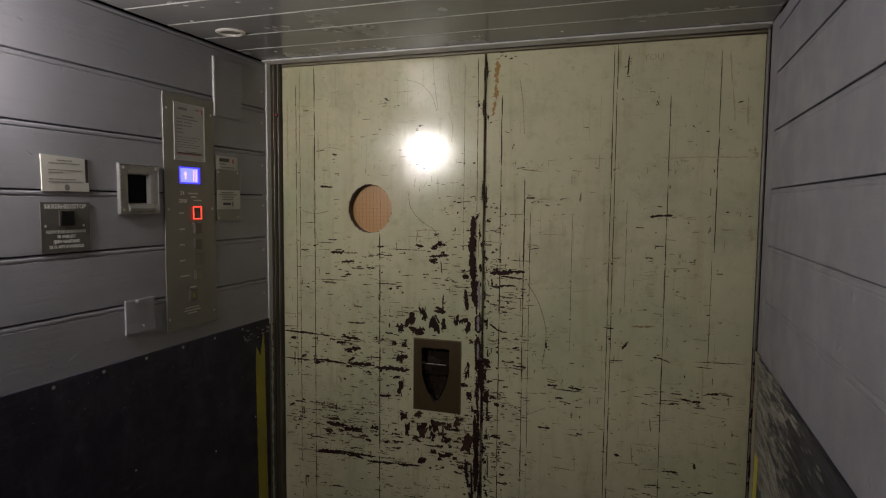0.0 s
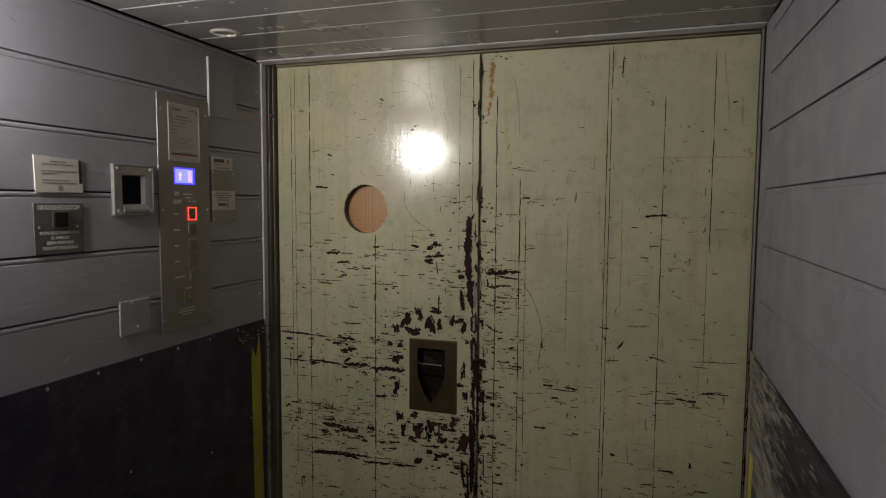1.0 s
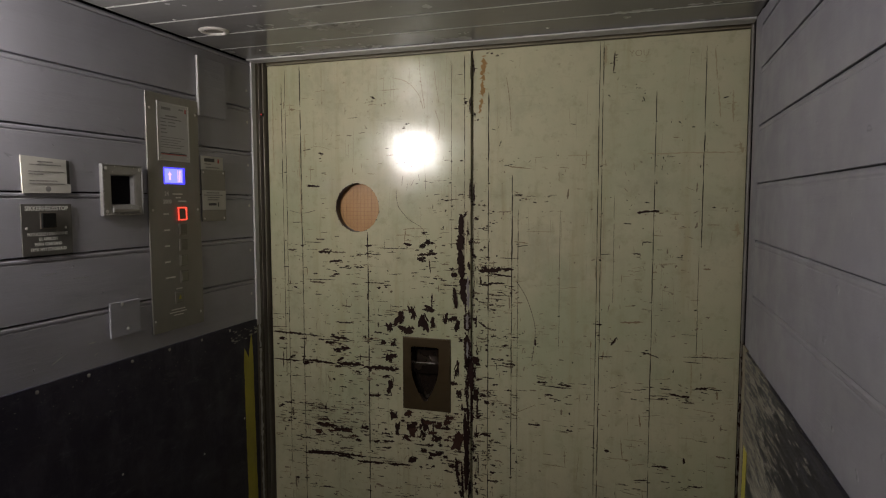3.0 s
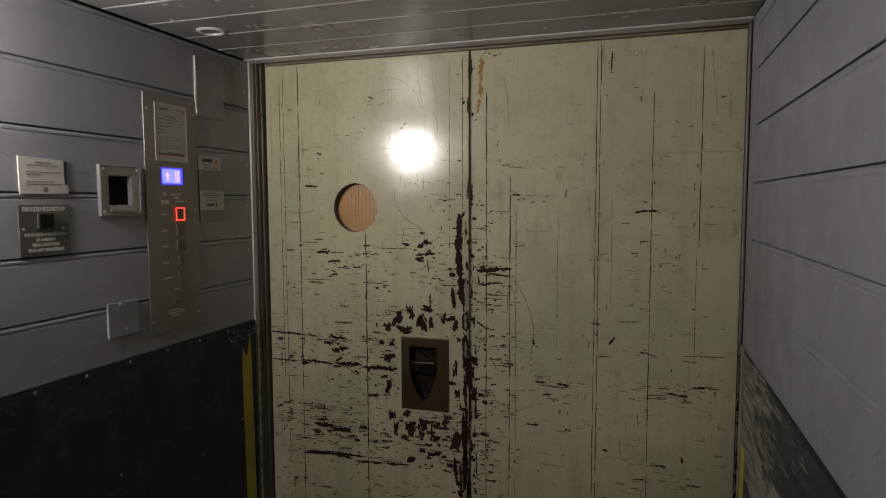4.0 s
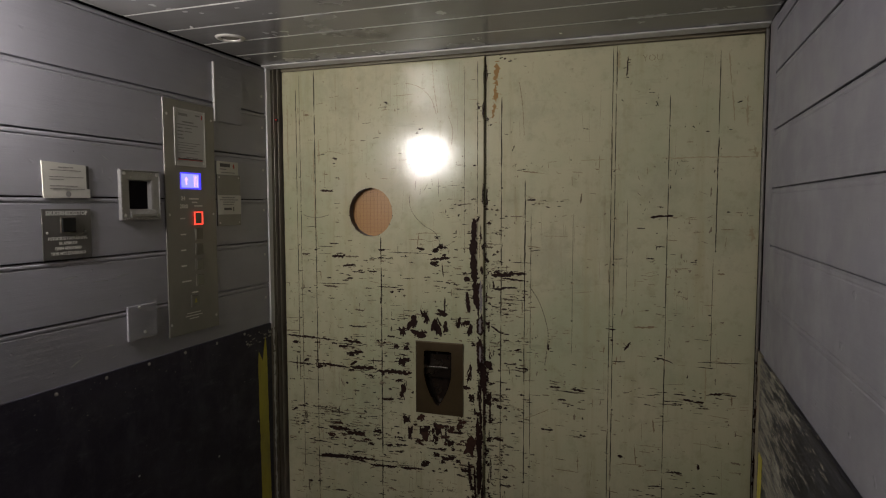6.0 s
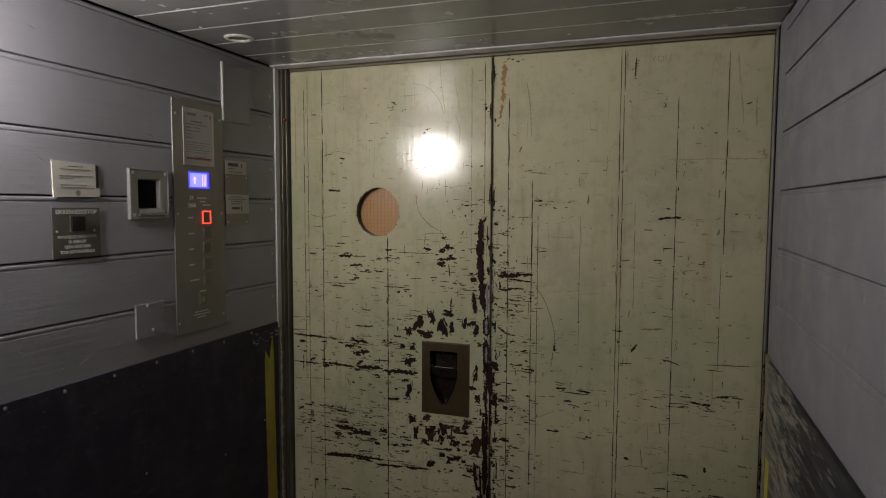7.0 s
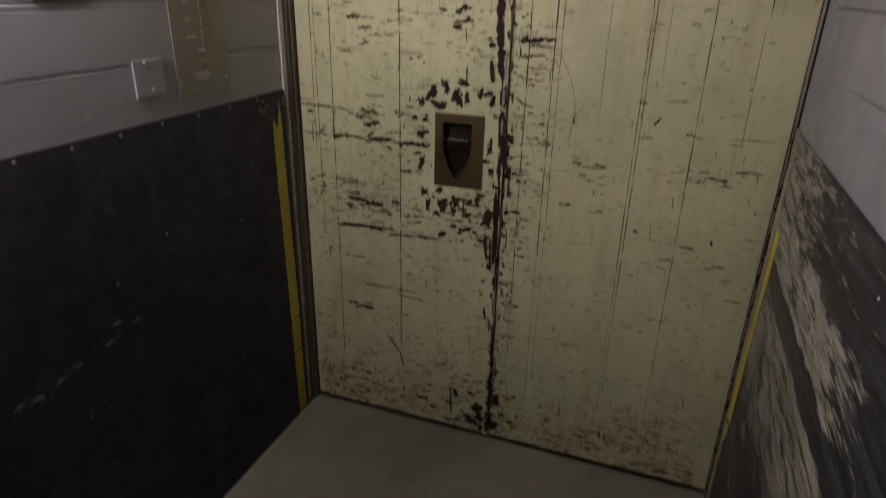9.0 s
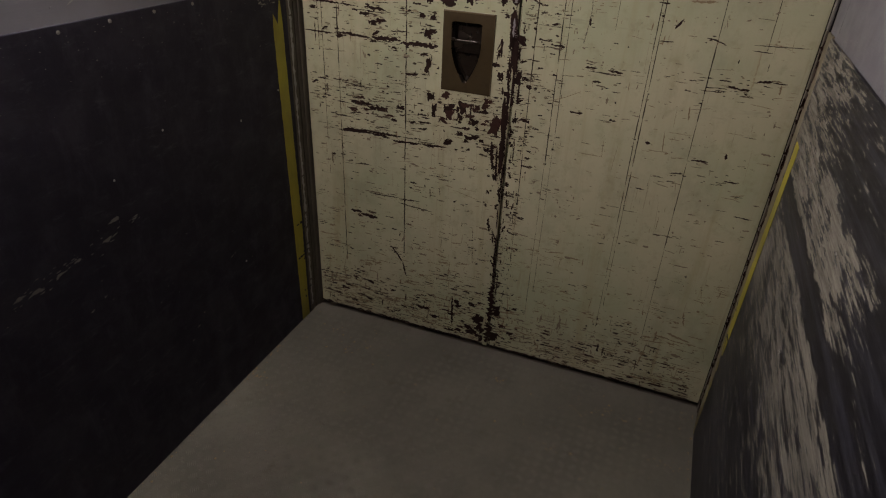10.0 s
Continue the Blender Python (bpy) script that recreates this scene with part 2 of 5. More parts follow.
M_BLACK = plain("black_plastic", (0.006, 0.006, 0.006), 0.5, shine=0.2)
# near-black colour stands in for shade inside gaps and hollows
M_DARKHOLE = plain("cavity_shade_black", (0.008, 0.007, 0.009), 0.8, shine=0.08)
M_SCREW = plain("screw_steel", (0.50, 0.48, 0.46), 0.32, 0.35)
M_YELLOW = painted("yellow_tape", (0.46, 0.40, 0.03), (0.20, 0.17, 0.03), 0.5, (1, 1, 0.3), 0.7, 60.0, 0.2)
M_TAPE_OLD = painted("dirty_tape", (0.30, 0.255, 0.085), (0.13, 0.105, 0.06), 0.6, (1, 1, 0.4), 0.9, 70.0, 0.3)
M_BRASS = painted("dark_brass", (0.084, 0.058, 0.027), (0.036, 0.025, 0.014), 0.38, (1, 1, 1), 0.7, 50.0, 0.1, 0.55)
# darker copy of the plate's brass; shade in the handle hollow is painted
M_BRASS_SHADED = painted("shaded_brass", (0.030, 0.021, 0.015), (0.012, 0.009, 0.007), 0.30, (1, 1, 1), 0.7, 50.0, 0.1, 0.5)
M_BRASS_WORN = painted("rubbed_brass", (0.15, 0.112, 0.060), (0.07, 0.05, 0.028), 0.36, (1, 1, 1), 0.8, 70.0, 0.1, 0.55)
M_CHROME = plain("worn_chrome", (0.62, 0.58, 0.52), 0.16, 1.0)
M_AMBER = painted("amber_pane", (0.415, 0.222, 0.078), (0.32, 0.165, 0.06), 0.35, (1, 1, 1), 0.4, 40.0, 0.05)
M_WIRE = plain("pane_wire", (0.348, 0.174, 0.064), 0.5)
M_BUTTON = painted("worn_push_button", (0.15, 0.138, 0.115), (0.06, 0.055, 0.045), 0.4, (1, 1, 1), 0.6, 90.0, 0.1, 0.4)
M_BUTTON_PALE = painted("pale_push_button", (0.20, 0.19, 0.155), (0.12, 0.11, 0.09), 0.4, (1, 1, 1), 0.6, 90.0, 0.1, 0.3)
M_RED = plain("lit_red_ring", (0.3, 0.02, 0.02), 0.5, 0.0, (1.0, 0.055, 0.03), 2.2)
M_LED = plain("red_sensor_led", (0.3, 0.02, 0.02), 0.4, 0.0, (1.0, 0.04, 0.03), 0.4)
M_LCD = plain("blue_screen", (0.05, 0.05, 0.2), 0.3, 0.0, (0.045, 0.035, 1.0), 1.6)
M_LCD_PALE = plain("pale_screen", (0.1, 0.1, 0.2), 0.3, 0.0, (0.26, 0.28, 1.0), 1.35)
M_LCD_PINK = plain("pink_symbol", (0.2, 0.1, 0.2), 0.3, 0.0, (1.0, 0.55, 0.80), 1.3)
M_DOME = dome()
M_LENS = plain("unlit_lamp_lens", (0.16, 0.135, 0.105), 0.3)
M_RING = plain("lamp_ring", (0.55, 0.52, 0.48), 0.35, 0.2)


# ---- mesh helpers ----
def centre(ob):
    """The world place of a thing that is only moved, never turned."""
    p = Vector(ob.location)
    while ob.parent:
        ob = ob.parent
        p += Vector(ob.location)
    return p


def thing(name, place, label, category, group="", kind=""):
    ob = new(name)
    ob.location = place
    ob.empty_display_size = 0.05
    return tagged(ob, label, category, group, kind)


def link_mesh(name, me, material, parent=None, label=""):
    """Links a mesh given in world metres, with its origin at its own middle."""
    xs = [v.co for v in me.vertices]
    mid = Vector([(min(c[i] for c in xs) + max(c[i] for c in xs)) / 2 for i in range(3)])
    me.transform(Matrix.Translation(-mid))
    me.materials.append(material)
    if any(f.use_smooth for f in me.polygons):
        me.set_sharp_from_angle(angle=radians(32))
    ob = new(name, me)
    ob.location = mid - centre(parent) if parent else mid
    if parent:
        ob.parent = parent
    return tagged(ob, label)


def part(name, bm, material, parent=None, label=""):
    bmesh.ops.recalc_face_normals(bm, faces=bm.faces)
    me = bpy.data.meshes.new(name)
    bm.to_mesh(me)
    bm.free()
    return link_mesh(name, me, material, parent, label)


def flat_part(name, verts, faces, material, parent=None, label=""):
    me = bpy.data.meshes.new(name)
    me.from_pydata(verts, [], faces)
    return link_mesh(name, me, material, parent, label)


def box(x0, x1, y0, y1, z0, z1, bevel=0.0, bm=None, segments=2):
    own = bmesh.new()
    made = bmesh.ops.create_cube(own, size=1.0, matrix=Matrix.Translation(((x0 + x1) / 2, (y0 + y1) / 2, (z0 + z1) / 2))
                                 @ Matrix.Diagonal((x1 - x0, y1 - y0, z1 - z0, 1)))
    if bevel:
        bmesh.ops.bevel(own, geom=own.edges[:], offset=bevel, segments=segments, affect="EDGES", profile=0.6)
    if bm is None:
        return own
    me = bpy.data.meshes.new("tmp")
    own.to_mesh(me)
    own.free()
    bm.from_mesh(me)
    bpy.data.meshes.remove(me)
    return bm


def turned(profile, place, axis="x", steps=32):
    """A solid of revolution: (radius, height) pairs along the axis from place."""
    bm = bmesh.new()
    rows = []
    for r, h in profile:
        row = []
        for i in range(steps if r > 1e-6 else 1):
            a = 2 * math.pi * i / steps
            u, v = r * math.cos(a), r * math.sin(a)
            p = {"x": (h, u, v), "y": (u, h, v), "z": (u, v, h)}[axis]
            row.append(bm.verts.new(Vector(place) + Vector(p)))
        rows.append(row)
    for a, b in zip(rows, rows[1:]):
        n = max(len(a), len(b))
        for i in range(n):
            q = [a[i % len(a)], a[(i + 1) % len(a)], b[(i + 1) % len(b)], b[i % len(b)]]
            q = list(dict.fromkeys(q))
            if len(q) > 2:
                bm.faces.new(q).smooth = True
    return bm


def swept(profile, axis, a, b, bm=None):
    """A closed profile of (u, v) swept along an axis from a to b. axis y: u is x; axis z: u is x, v is y; axis x: u is y, v is z."""
    bm = bm or bmesh.new()
    put = {"y": lambda u, v, s: (u, s, v), "x": lambda u, v, s: (s, u, v), "z": lambda u, v, s: (u, v, s)}[axis]
    ends = [[bm.verts.new(put(u, v, s)) for u, v in profile] for s in (a, b)]
    n = len(profile)
    for i in range(n):
        bm.faces.new((ends[0][i], ends[0][(i + 1) % n], ends[1][(i + 1) % n], ends[1][i]))
    bm.faces.new(ends[0])
    bm.faces.new(list(reversed(ends[1])))
    return bm


def screw(place, parent, axis="x", r=0.004, lift=0.0015, material=None):
    prof = [(r, 0), (r, lift * 0.5), (r * 0.6, lift), (0, lift)]
    if axis == "z":
        prof = [(a, -h) for a, h in prof]
    return part("screw", turned(prof, place, axis, 12), material or M_SCREW, parent)


def west_text(body, y, z, size, x, material, parent, name="lettering", stretch=1.0):
    """Writing on the west wall, centred on y, its base line at z."""
    cu = bpy.data.curves.new("text", "FONT")
    cu.body, cu.size, cu.align_x, cu.resolution_u, cu.extrude, cu.offset = body, size, "CENTER", 2, 0.0002, size * 0.022
    tmp = bpy.data.objects.new("text", cu)
    scene.collection.objects.link(tmp)
    me = bpy.data.meshes.new_from_object(tmp.evaluated_get(bpy.context.evaluated_depsgraph_get()))
    bpy.data.objects.remove(tmp)
    me.transform(Matrix(((0, 0, 1, x), (stretch, 0, 0, y), (0, 1, 0, z), (0, 0, 0, 1))))
    return link_mesh(name, me, material, parent)


def west_bar(y0, y1, z0, z1, x, material, parent, name="print_bar"):
    return part(name, box(x - 0.0002, x + 0.0003, y0, y1, z0, z1), material, parent)


# ---- cab shell ----
def board_profile(z0, z1, face, side, depth=0.016, bead=0.0024, gap=0.0027):
    """A matched board: bevelled edges, a bead under its top edge. side +1 faces east."""
    s = side
    pts = [(-depth, z0), (-0.001, z0), (0.0, z0 + 0.001), (0.0, z1 - 0.0160), (-bead, z1 - 0.0142), (-bead, z1 - 0.0128), (-0.0004, z1 - 0.0120), (0.0, z1 - 0.0108),
           (0.0, z1 - 0.0040 - gap), (-0.0026, z1 - gap - 0.0002), (-depth, z1 - gap)]
    return [(face + s * u, z) for u, z in pts]


def board_wall(name, face, side, joints, low, y0, y1, material, label, bead=0.0024, gap=0.0027):
    wall = part(name, box(face - side * 0.06, face - side * 0.0165, y0 - 0.03, y1, 0.0, H + 0.02)
                if side > 0 else box(face + 0.0165, face + 0.06, y0 - 0.03, y1, 0.0, H + 0.02), M_DARKHOLE)
    tagged(wall, label, "wall", kind="structure")
    edges = [low - 0.05, *joints, H - 0.002]
    for a, b in zip(edges, edges[1:]):
        part("board", swept(board_profile(a, b, face, side, 0.016, bead, gap), "y", y0, y1), material, wall)
    return wall


wall_west = board_wall("wall_west", 0.0, 1, JOINTS_W, KICK_W, BACK, -0.026, M_WALL, "grey painted tongue and groove board wall of the lift cab")
# east boards take the darkened copy, so their dimness is painted in
wall_east = board_wall("wall_east", W, -1, JOINTS_E, KICK_E, BACK, -0.122, M_WALL_E_SHADED, "grey painted tongue and groove board wall with bare corner", 0.0007, 0.0020)
part("corner_board", box(W, W + 0.016, -0.1215, -0.031, 0.0, H - 0.002, 0.002), M_WALL_E_SHADED, wall_east)

wall_south = part("wall_south", box(-0.06, W + 0.06, BACK - 0.09, BACK - 0.031, 0, H + 0.02), M_DARKHOLE)
tagged(wall_south, "grey painted board wall closing the back of the cab", "wall", kind="structure")
edges = [0.0, 0.6, 1.2, *JOINTS_W, H - 0.002]
for a, b in zip(edges, edges[1:]):
    prof = [(BACK - 0.03 + 0.016 + u, z) for u, z in board_profile(a, b, 0.0, 1)]
    part("board", swept(prof, "x", 0.0, W), M_WALL_S, wall_south)

# ceiling: boards across the cab in one mesh, with rubbed pale edges
cbm = bmesh.new()
lines = [-0.172 - 0.137 * i for i in range(19)]
cuts = [-0.002, *lines]
for a, b in zip(cuts, cuts[1:]):
    b = max(b, BACK)
    prof = [(a - 0.0012, H + 0.02), (a - 0.0012, H + 0.004), (a - 0.004, H), (b + 0.004, H), (b + 0.0012, H + 0.004), (b + 0.0012, H + 0.02)]
    swept(prof, "x", 0.0, W, cbm)
box(-0.06, W + 0.06, BACK - 0.09, -0.002, H + 0.021, H + 0.06, 0, cbm)
ceiling = part("ceiling", cbm, M_CEIL)
tagged(ceiling, "dark grey boarded ceiling with pale rubbed joints", "ceiling", kind="structure")
for y in lines[:8]:
    bead = part("trim", box(0.003, W - 0.003, y - 0.0022, y + 0.0022, H - 0.0006, H + 0.004), M_BEAD)
    tagged(bead, "pale strip in a joint of the ceiling boards", "trim", "ceiling joint strips", "structure")
for i, (x, y) in enumerate(((0.11, -0.13), (0.30, -0.03), (0.42, -0.105), (0.95, -0.10), (0.09, -0.46), (0.72, -0.12))):
    screw((x, y, H), ceiling, "z", 0.004, 0.0015)

# floor with raised tread
floor = part("floor", box(-0.02, W + 0.02, BACK, 0.041, -0.02, 0.0), M_FLOOR)
tagged(floor, "dusty dark grey steel tread plate floor", "floor", kind="structure")
sill = part("sill", box(-0.02, W + 0.02, 0.0415, 0.20, -0.03, -0.006), M_JAMB)
tagged(sill, "dark steel sill under the landing doors", "sill", kind="structure")
verts, faces = [], []
pitch = 0.033
for i in range(int(W / pitch)):
    for j in range(44):
        cx, cy = 0.02 + i * pitch, -0.012 - j * pitch
        a = math.pi / 4 if (i + j) % 2 else -math.pi / 4
        u, w = Vector((math.cos(a), math.sin(a))), Vector((-math.sin(a), math.cos(a)))
        wear = 0.5 + 0.5 * math.sin(cx * 7.3 + 1.3 * math.sin(cy * 5.1)) * math.cos(cy * 6.1 + 0.7)
        near = min(1.0, max(0.15, (-cy - 0.15) / 0.35))
        high = (0.0003 + 0.0008 * wear) * near * rng.uniform(0.7, 1.0)
        for b in (-2, -1, 0, 1, 2):
            k = len(verts)
            half = 0.0125 if abs(b) < 2 else 0.0095
            for s, t, h in ((-half, 0, 0), (0, -0.0016, 0), (half, 0, 0), (0, 0.0016, 0), (-half * 0.7, 0, high), (half * 0.7, 0, high)):
                p = u * s + w * (t + b * 0.0051)
                verts.append((cx + p.x, cy + p.y, h + 0.0001))
            faces += [(k, k + 1, k + 5, k + 4), (k + 1, k + 2, k + 5), (k + 2, k + 3, k + 4, k + 5), (k + 3, k, k + 4)]
tread = flat_part("tread", verts, faces, M_TREAD, floor)
tagged(tread, kind="stuff")

# kick panels
kick_w = part("kick_panel", box(0.0004, 0.007, BACK, -0.030, 0.002, KICK_W, 0.0012), M_KICK_W)
tagged(kick_w, "black scuffed panel along the foot of the board wall", "kick panel", kind="structure")
for i in range(12):
    screw((0.007, -0.17 - 0.1265 * i, 1.192 + rng.uniform(-0.001, 0.002)), kick_w, "x", 0.0042, 0.002, M_RIVET)
for y, z in ((-0.592, 0.925), (-0.76, 0.859), (-0.30, 0.86), (-0.36, 0.42), (-0.11, 0.90)):
    screw((0.007, y, z), kick_w, "x", 0.003, 0.001)
kick_e = part("kick_panel", box(W - 0.007, W - 0.0004, BACK, -0.092, 0.002, KICK_E, 0.0012), M_KICK_E)
tagged(kick_e, "black panel scraped through to pale wood by carts", "kick panel", kind="structure")
for y, z in ((-0.70, 1.00), (-0.62, 0.74), (-1.05, 1.19), (-0.86, 1.16)):
    screw((W - 0.0085, y, z), kick_e, "x", 0.003, 0.0015)


# ---- ragged marks ----
def stroke(verts, faces, y, x0, z0, x1, z1, width, ragged=0.5, step=0.004):
    """A scraped mark with an uneven outline, as a strip that faces the cab."""
    a, b = Vector((x0, z0)), Vector((x1, z1))
    length = max((b - a).length, 0.002)
    n = max(3, min(40, int(length / step)))
    d = (b - a) / length if length > 0.0021 else Vector((1, 0))
    side = Vector((-d.y, d.x))
    k = len(verts)
    drift = 0.0
    for i in range(n + 1):
        t = i / n
        taper = min(1.0, 0.25 + 4 * min(t, 1 - t))
        drift = 0.7 * drift + rng.uniform(-0.25, 0.25) * width * ragged
        up = width * 0.5 * taper * (1 + rng.uniform(-ragged, ragged)) + drift
        dn = width * 0.5 * taper * (1 + rng.uniform(-ragged, ragged)) - drift
        m = a + d * (length * t)
        for q in (m + side * up, m - side * dn):
            verts.append((q.x, y, q.y))
    faces += [(k + 2 * i, k + 2 * i + 1, k + 2 * i + 3, k + 2 * i + 2) for i in range(n)]


def flake(verts, faces, y, x, z, w, h, points=13):
    """A chip of lost paint with a torn outline."""
    k = len(verts)
    verts.append((x, y, z))
    p2, p3, p5 = (rng.uniform(0, 2 * math.pi) for _ in range(3))
    lean = rng.gauss(0, 0.25)
    for i in range(points):
        a = 2 * math.pi * i / points
        r = 0.9 + 0.20 * math.sin(2 * a + p2) + 0.17 * math.sin(3 * a + p3) + 0.12 * math.sin(5 * a + p5) + rng.uniform(-0.07, 0.07)
        c, s = math.cos(a), math.sin(a)
        sq = 1 / max(abs(c), abs(s)) ** 0.6
        verts.append((x + w * 0.5 * r * c * sq + lean * h * 0.5 * s, y, z + h * 0.5 * r * s * sq))
    faces += [(k, k + 1 + (i + 1) % points, k + 1 + i) for i in range(points)]


def torn(verts, faces, y, x, z, w, h):
    """A larger lost patch: overlapping chips and crumbs round it."""
    flake(verts, faces, y, x, z, w * 0.95, h * 1.05, 23)
    for _ in range(4):
        flake(verts, faces, y - 0.00005, x + rng.uniform(-0.5, 0.5) * w, z + rng.uniform(-0.45, 0.45) * h, min(w, 0.012) * rng.uniform(0.35, 0.8), h * rng.uniform(0.35, 0.8), 13)
    for _ in range(5):
        flake(verts, faces, y, x + rng.uniform(-0.75, 0.75) * w, z + rng.uniform(-0.7, 0.7) * h, rng.uniform(0.002, 0.006), rng.uniform(0.0015, 0.004), 6)


# ---- landing doors ----
def ring_faces(bm, inner, outer, y):
    """Faces between two outlines of equal count."""
    a = [bm.verts.new((u, y, v)) for u, v in inner]
    b = [bm.verts.new((u, y, v)) for u, v in outer]
    n = len(a)
    for i in range(n):
        bm.faces.new((a[i], a[(i + 1) % n], b[(i + 1) % n], b[i]))
    return a, b


def box_outline(cx, cz, x0, x1, z0, z1, n):
    """n points of a rectangle's outline, met by even rays from (cx, cz)."""
    pts = []
    for i in range(n):
        a = 2 * math.pi * (i + 0.5) / n
        c, s = math.cos(a), math.sin(a)
        t = min(((x1 - cx) / c) if c > 1e-9 else ((x0 - cx) / c) if c < -1e-9 else 9, ((z1 - cz) / s) if s > 1e-9 else ((z0 - cz) / s) if s < -1e-9 else 9)
        pts.append((cx + t * c, cz + t * s))
    corners = [(x0, z0), (x1, z0), (x1, z1), (x0, z1)]
    for c in corners:
        k = min(range(n), key=lambda i: (pts[i][0] - c[0]) ** 2 + (pts[i][1] - c[1]) ** 2)
        pts[k] = c
    return pts


HOLE_X, HOLE_Z, HOLE_R = 0.334, 1.565, 0.0745
PLATE = (0.487, 0.643, 0.934, 1.163)


def west_leaf():
    y0, y1 = DOOR_Y, DOOR_Y + 0.05
    bm = bmesh.new()
    xs = [DOOR_W, 0.23, 0.438, PLATE[0] + 0.004, PLATE[1] - 0.004, SEAM - 0.0025]
    zs = [0.014, PLATE[2] + 0.004, PLATE[3] - 0.004, 1.46, 1.67, DOOR_TOP]
    for i in range(5):
        for j in range(5):
            if (i, j) in ((1, 3), (3, 1)):
                continue
            bm.faces.new([bm.verts.new((x, y0, z)) for x, z in ((xs[i], zs[j]), (xs[i + 1], zs[j]), (xs[i + 1], zs[j + 1]), (xs[i], zs[j + 1]))])
    n = 72
    circle = []
    for i in range(n):
        a = 2 * math.pi * (i + 0.5) / n
        r = HOLE_R * (1 + rng.uniform(-0.008, 0.012))
        circle.append((HOLE_X + r * math.cos(a), HOLE_Z + r * 1.03 * math.sin(a)))
    front, _ = ring_faces(bm, circle, box_outline(HOLE_X, HOLE_Z, xs[1], xs[2], zs[3], zs[4], n), y0)
    for x0, x1, z0, z1 in ((xs[0], xs[0], zs[0], zs[5]), (xs[5], xs[5], zs[0], zs[5]), (xs[0], xs[5], zs[0], zs[0]), (xs[0], xs[5], zs[5], zs[5])):
        bm.faces.new([bm.verts.new(p) for p in ((x0, y0, z0), (x1, y0, z1), (x1, y1, z1), (x0, y1, z0))])
    bmesh.ops.remove_doubles(bm, verts=bm.verts, dist=1e-5)
    door = part("door_1", bm, M_DOOR)
    tagged(door, "chipped cream landing door leaf with round amber pane", "door", kind="structure")
    if door.data.polygons[0].normal.y > 0:
        door.data.flip_normals()
    # the round opening and its wired pane
    bm = bmesh.new()
    a = [bm.verts.new((u, y0 + 0.0002, v)) for u, v in circle]
    b = [bm.verts.new((u, y0 + 0.027, v)) for u, v in circle]
    for i in range(n):
        bm.faces.new((a[i], b[i], b[(i + 1) % n], a[(i + 1) % n]))
    part("porthole_rim", bm, M_RIM, door, "dark worn edge of the round opening")
    pane = part("pane", turned([(0, 0), (0.08, 0), (0.08, 0.006), (0, 0.006)], (HOLE_X, y0 + 0.026, HOLE_Z), "y", 48), M_AMBER, door, "amber wired pane")
    for k in range(-6, 7):
        d = k * 0.0125
        half = math.sqrt(max(0.0, 0.0784 ** 2 - d * d))
        if half > 0.01:
            part("wire", box(HOLE_X + d - 0.0005, HOLE_X + d + 0.0005, y0 + 0.0254, y0 + 0.0261, HOLE_Z - half, HOLE_Z + half), M_WIRE, pane)
            part("wire", box(HOLE_X - half, HOLE_X + half, y0 + 0.0253, y0 + 0.0260, HOLE_Z + d - 0.0005, HOLE_Z + d + 0.0005), M_WIRE, pane)
    v, f = [], []
    for i in range(26):
        a = rng.uniform(0, 2 * math.pi)
        r = HOLE_R * rng.uniform(1.0, 1.03)
        flake(v, f, y0 - 0.0004, HOLE_X + r * math.cos(a), HOLE_Z + r * 1.03 * math.sin(a), rng.uniform(0.0015, 0.0045), rng.uniform(0.0015, 0.0035), 7)
    tagged(flat_part("rim_chips", v, f, M_PRIMER, door), kind="stuff")
    return door


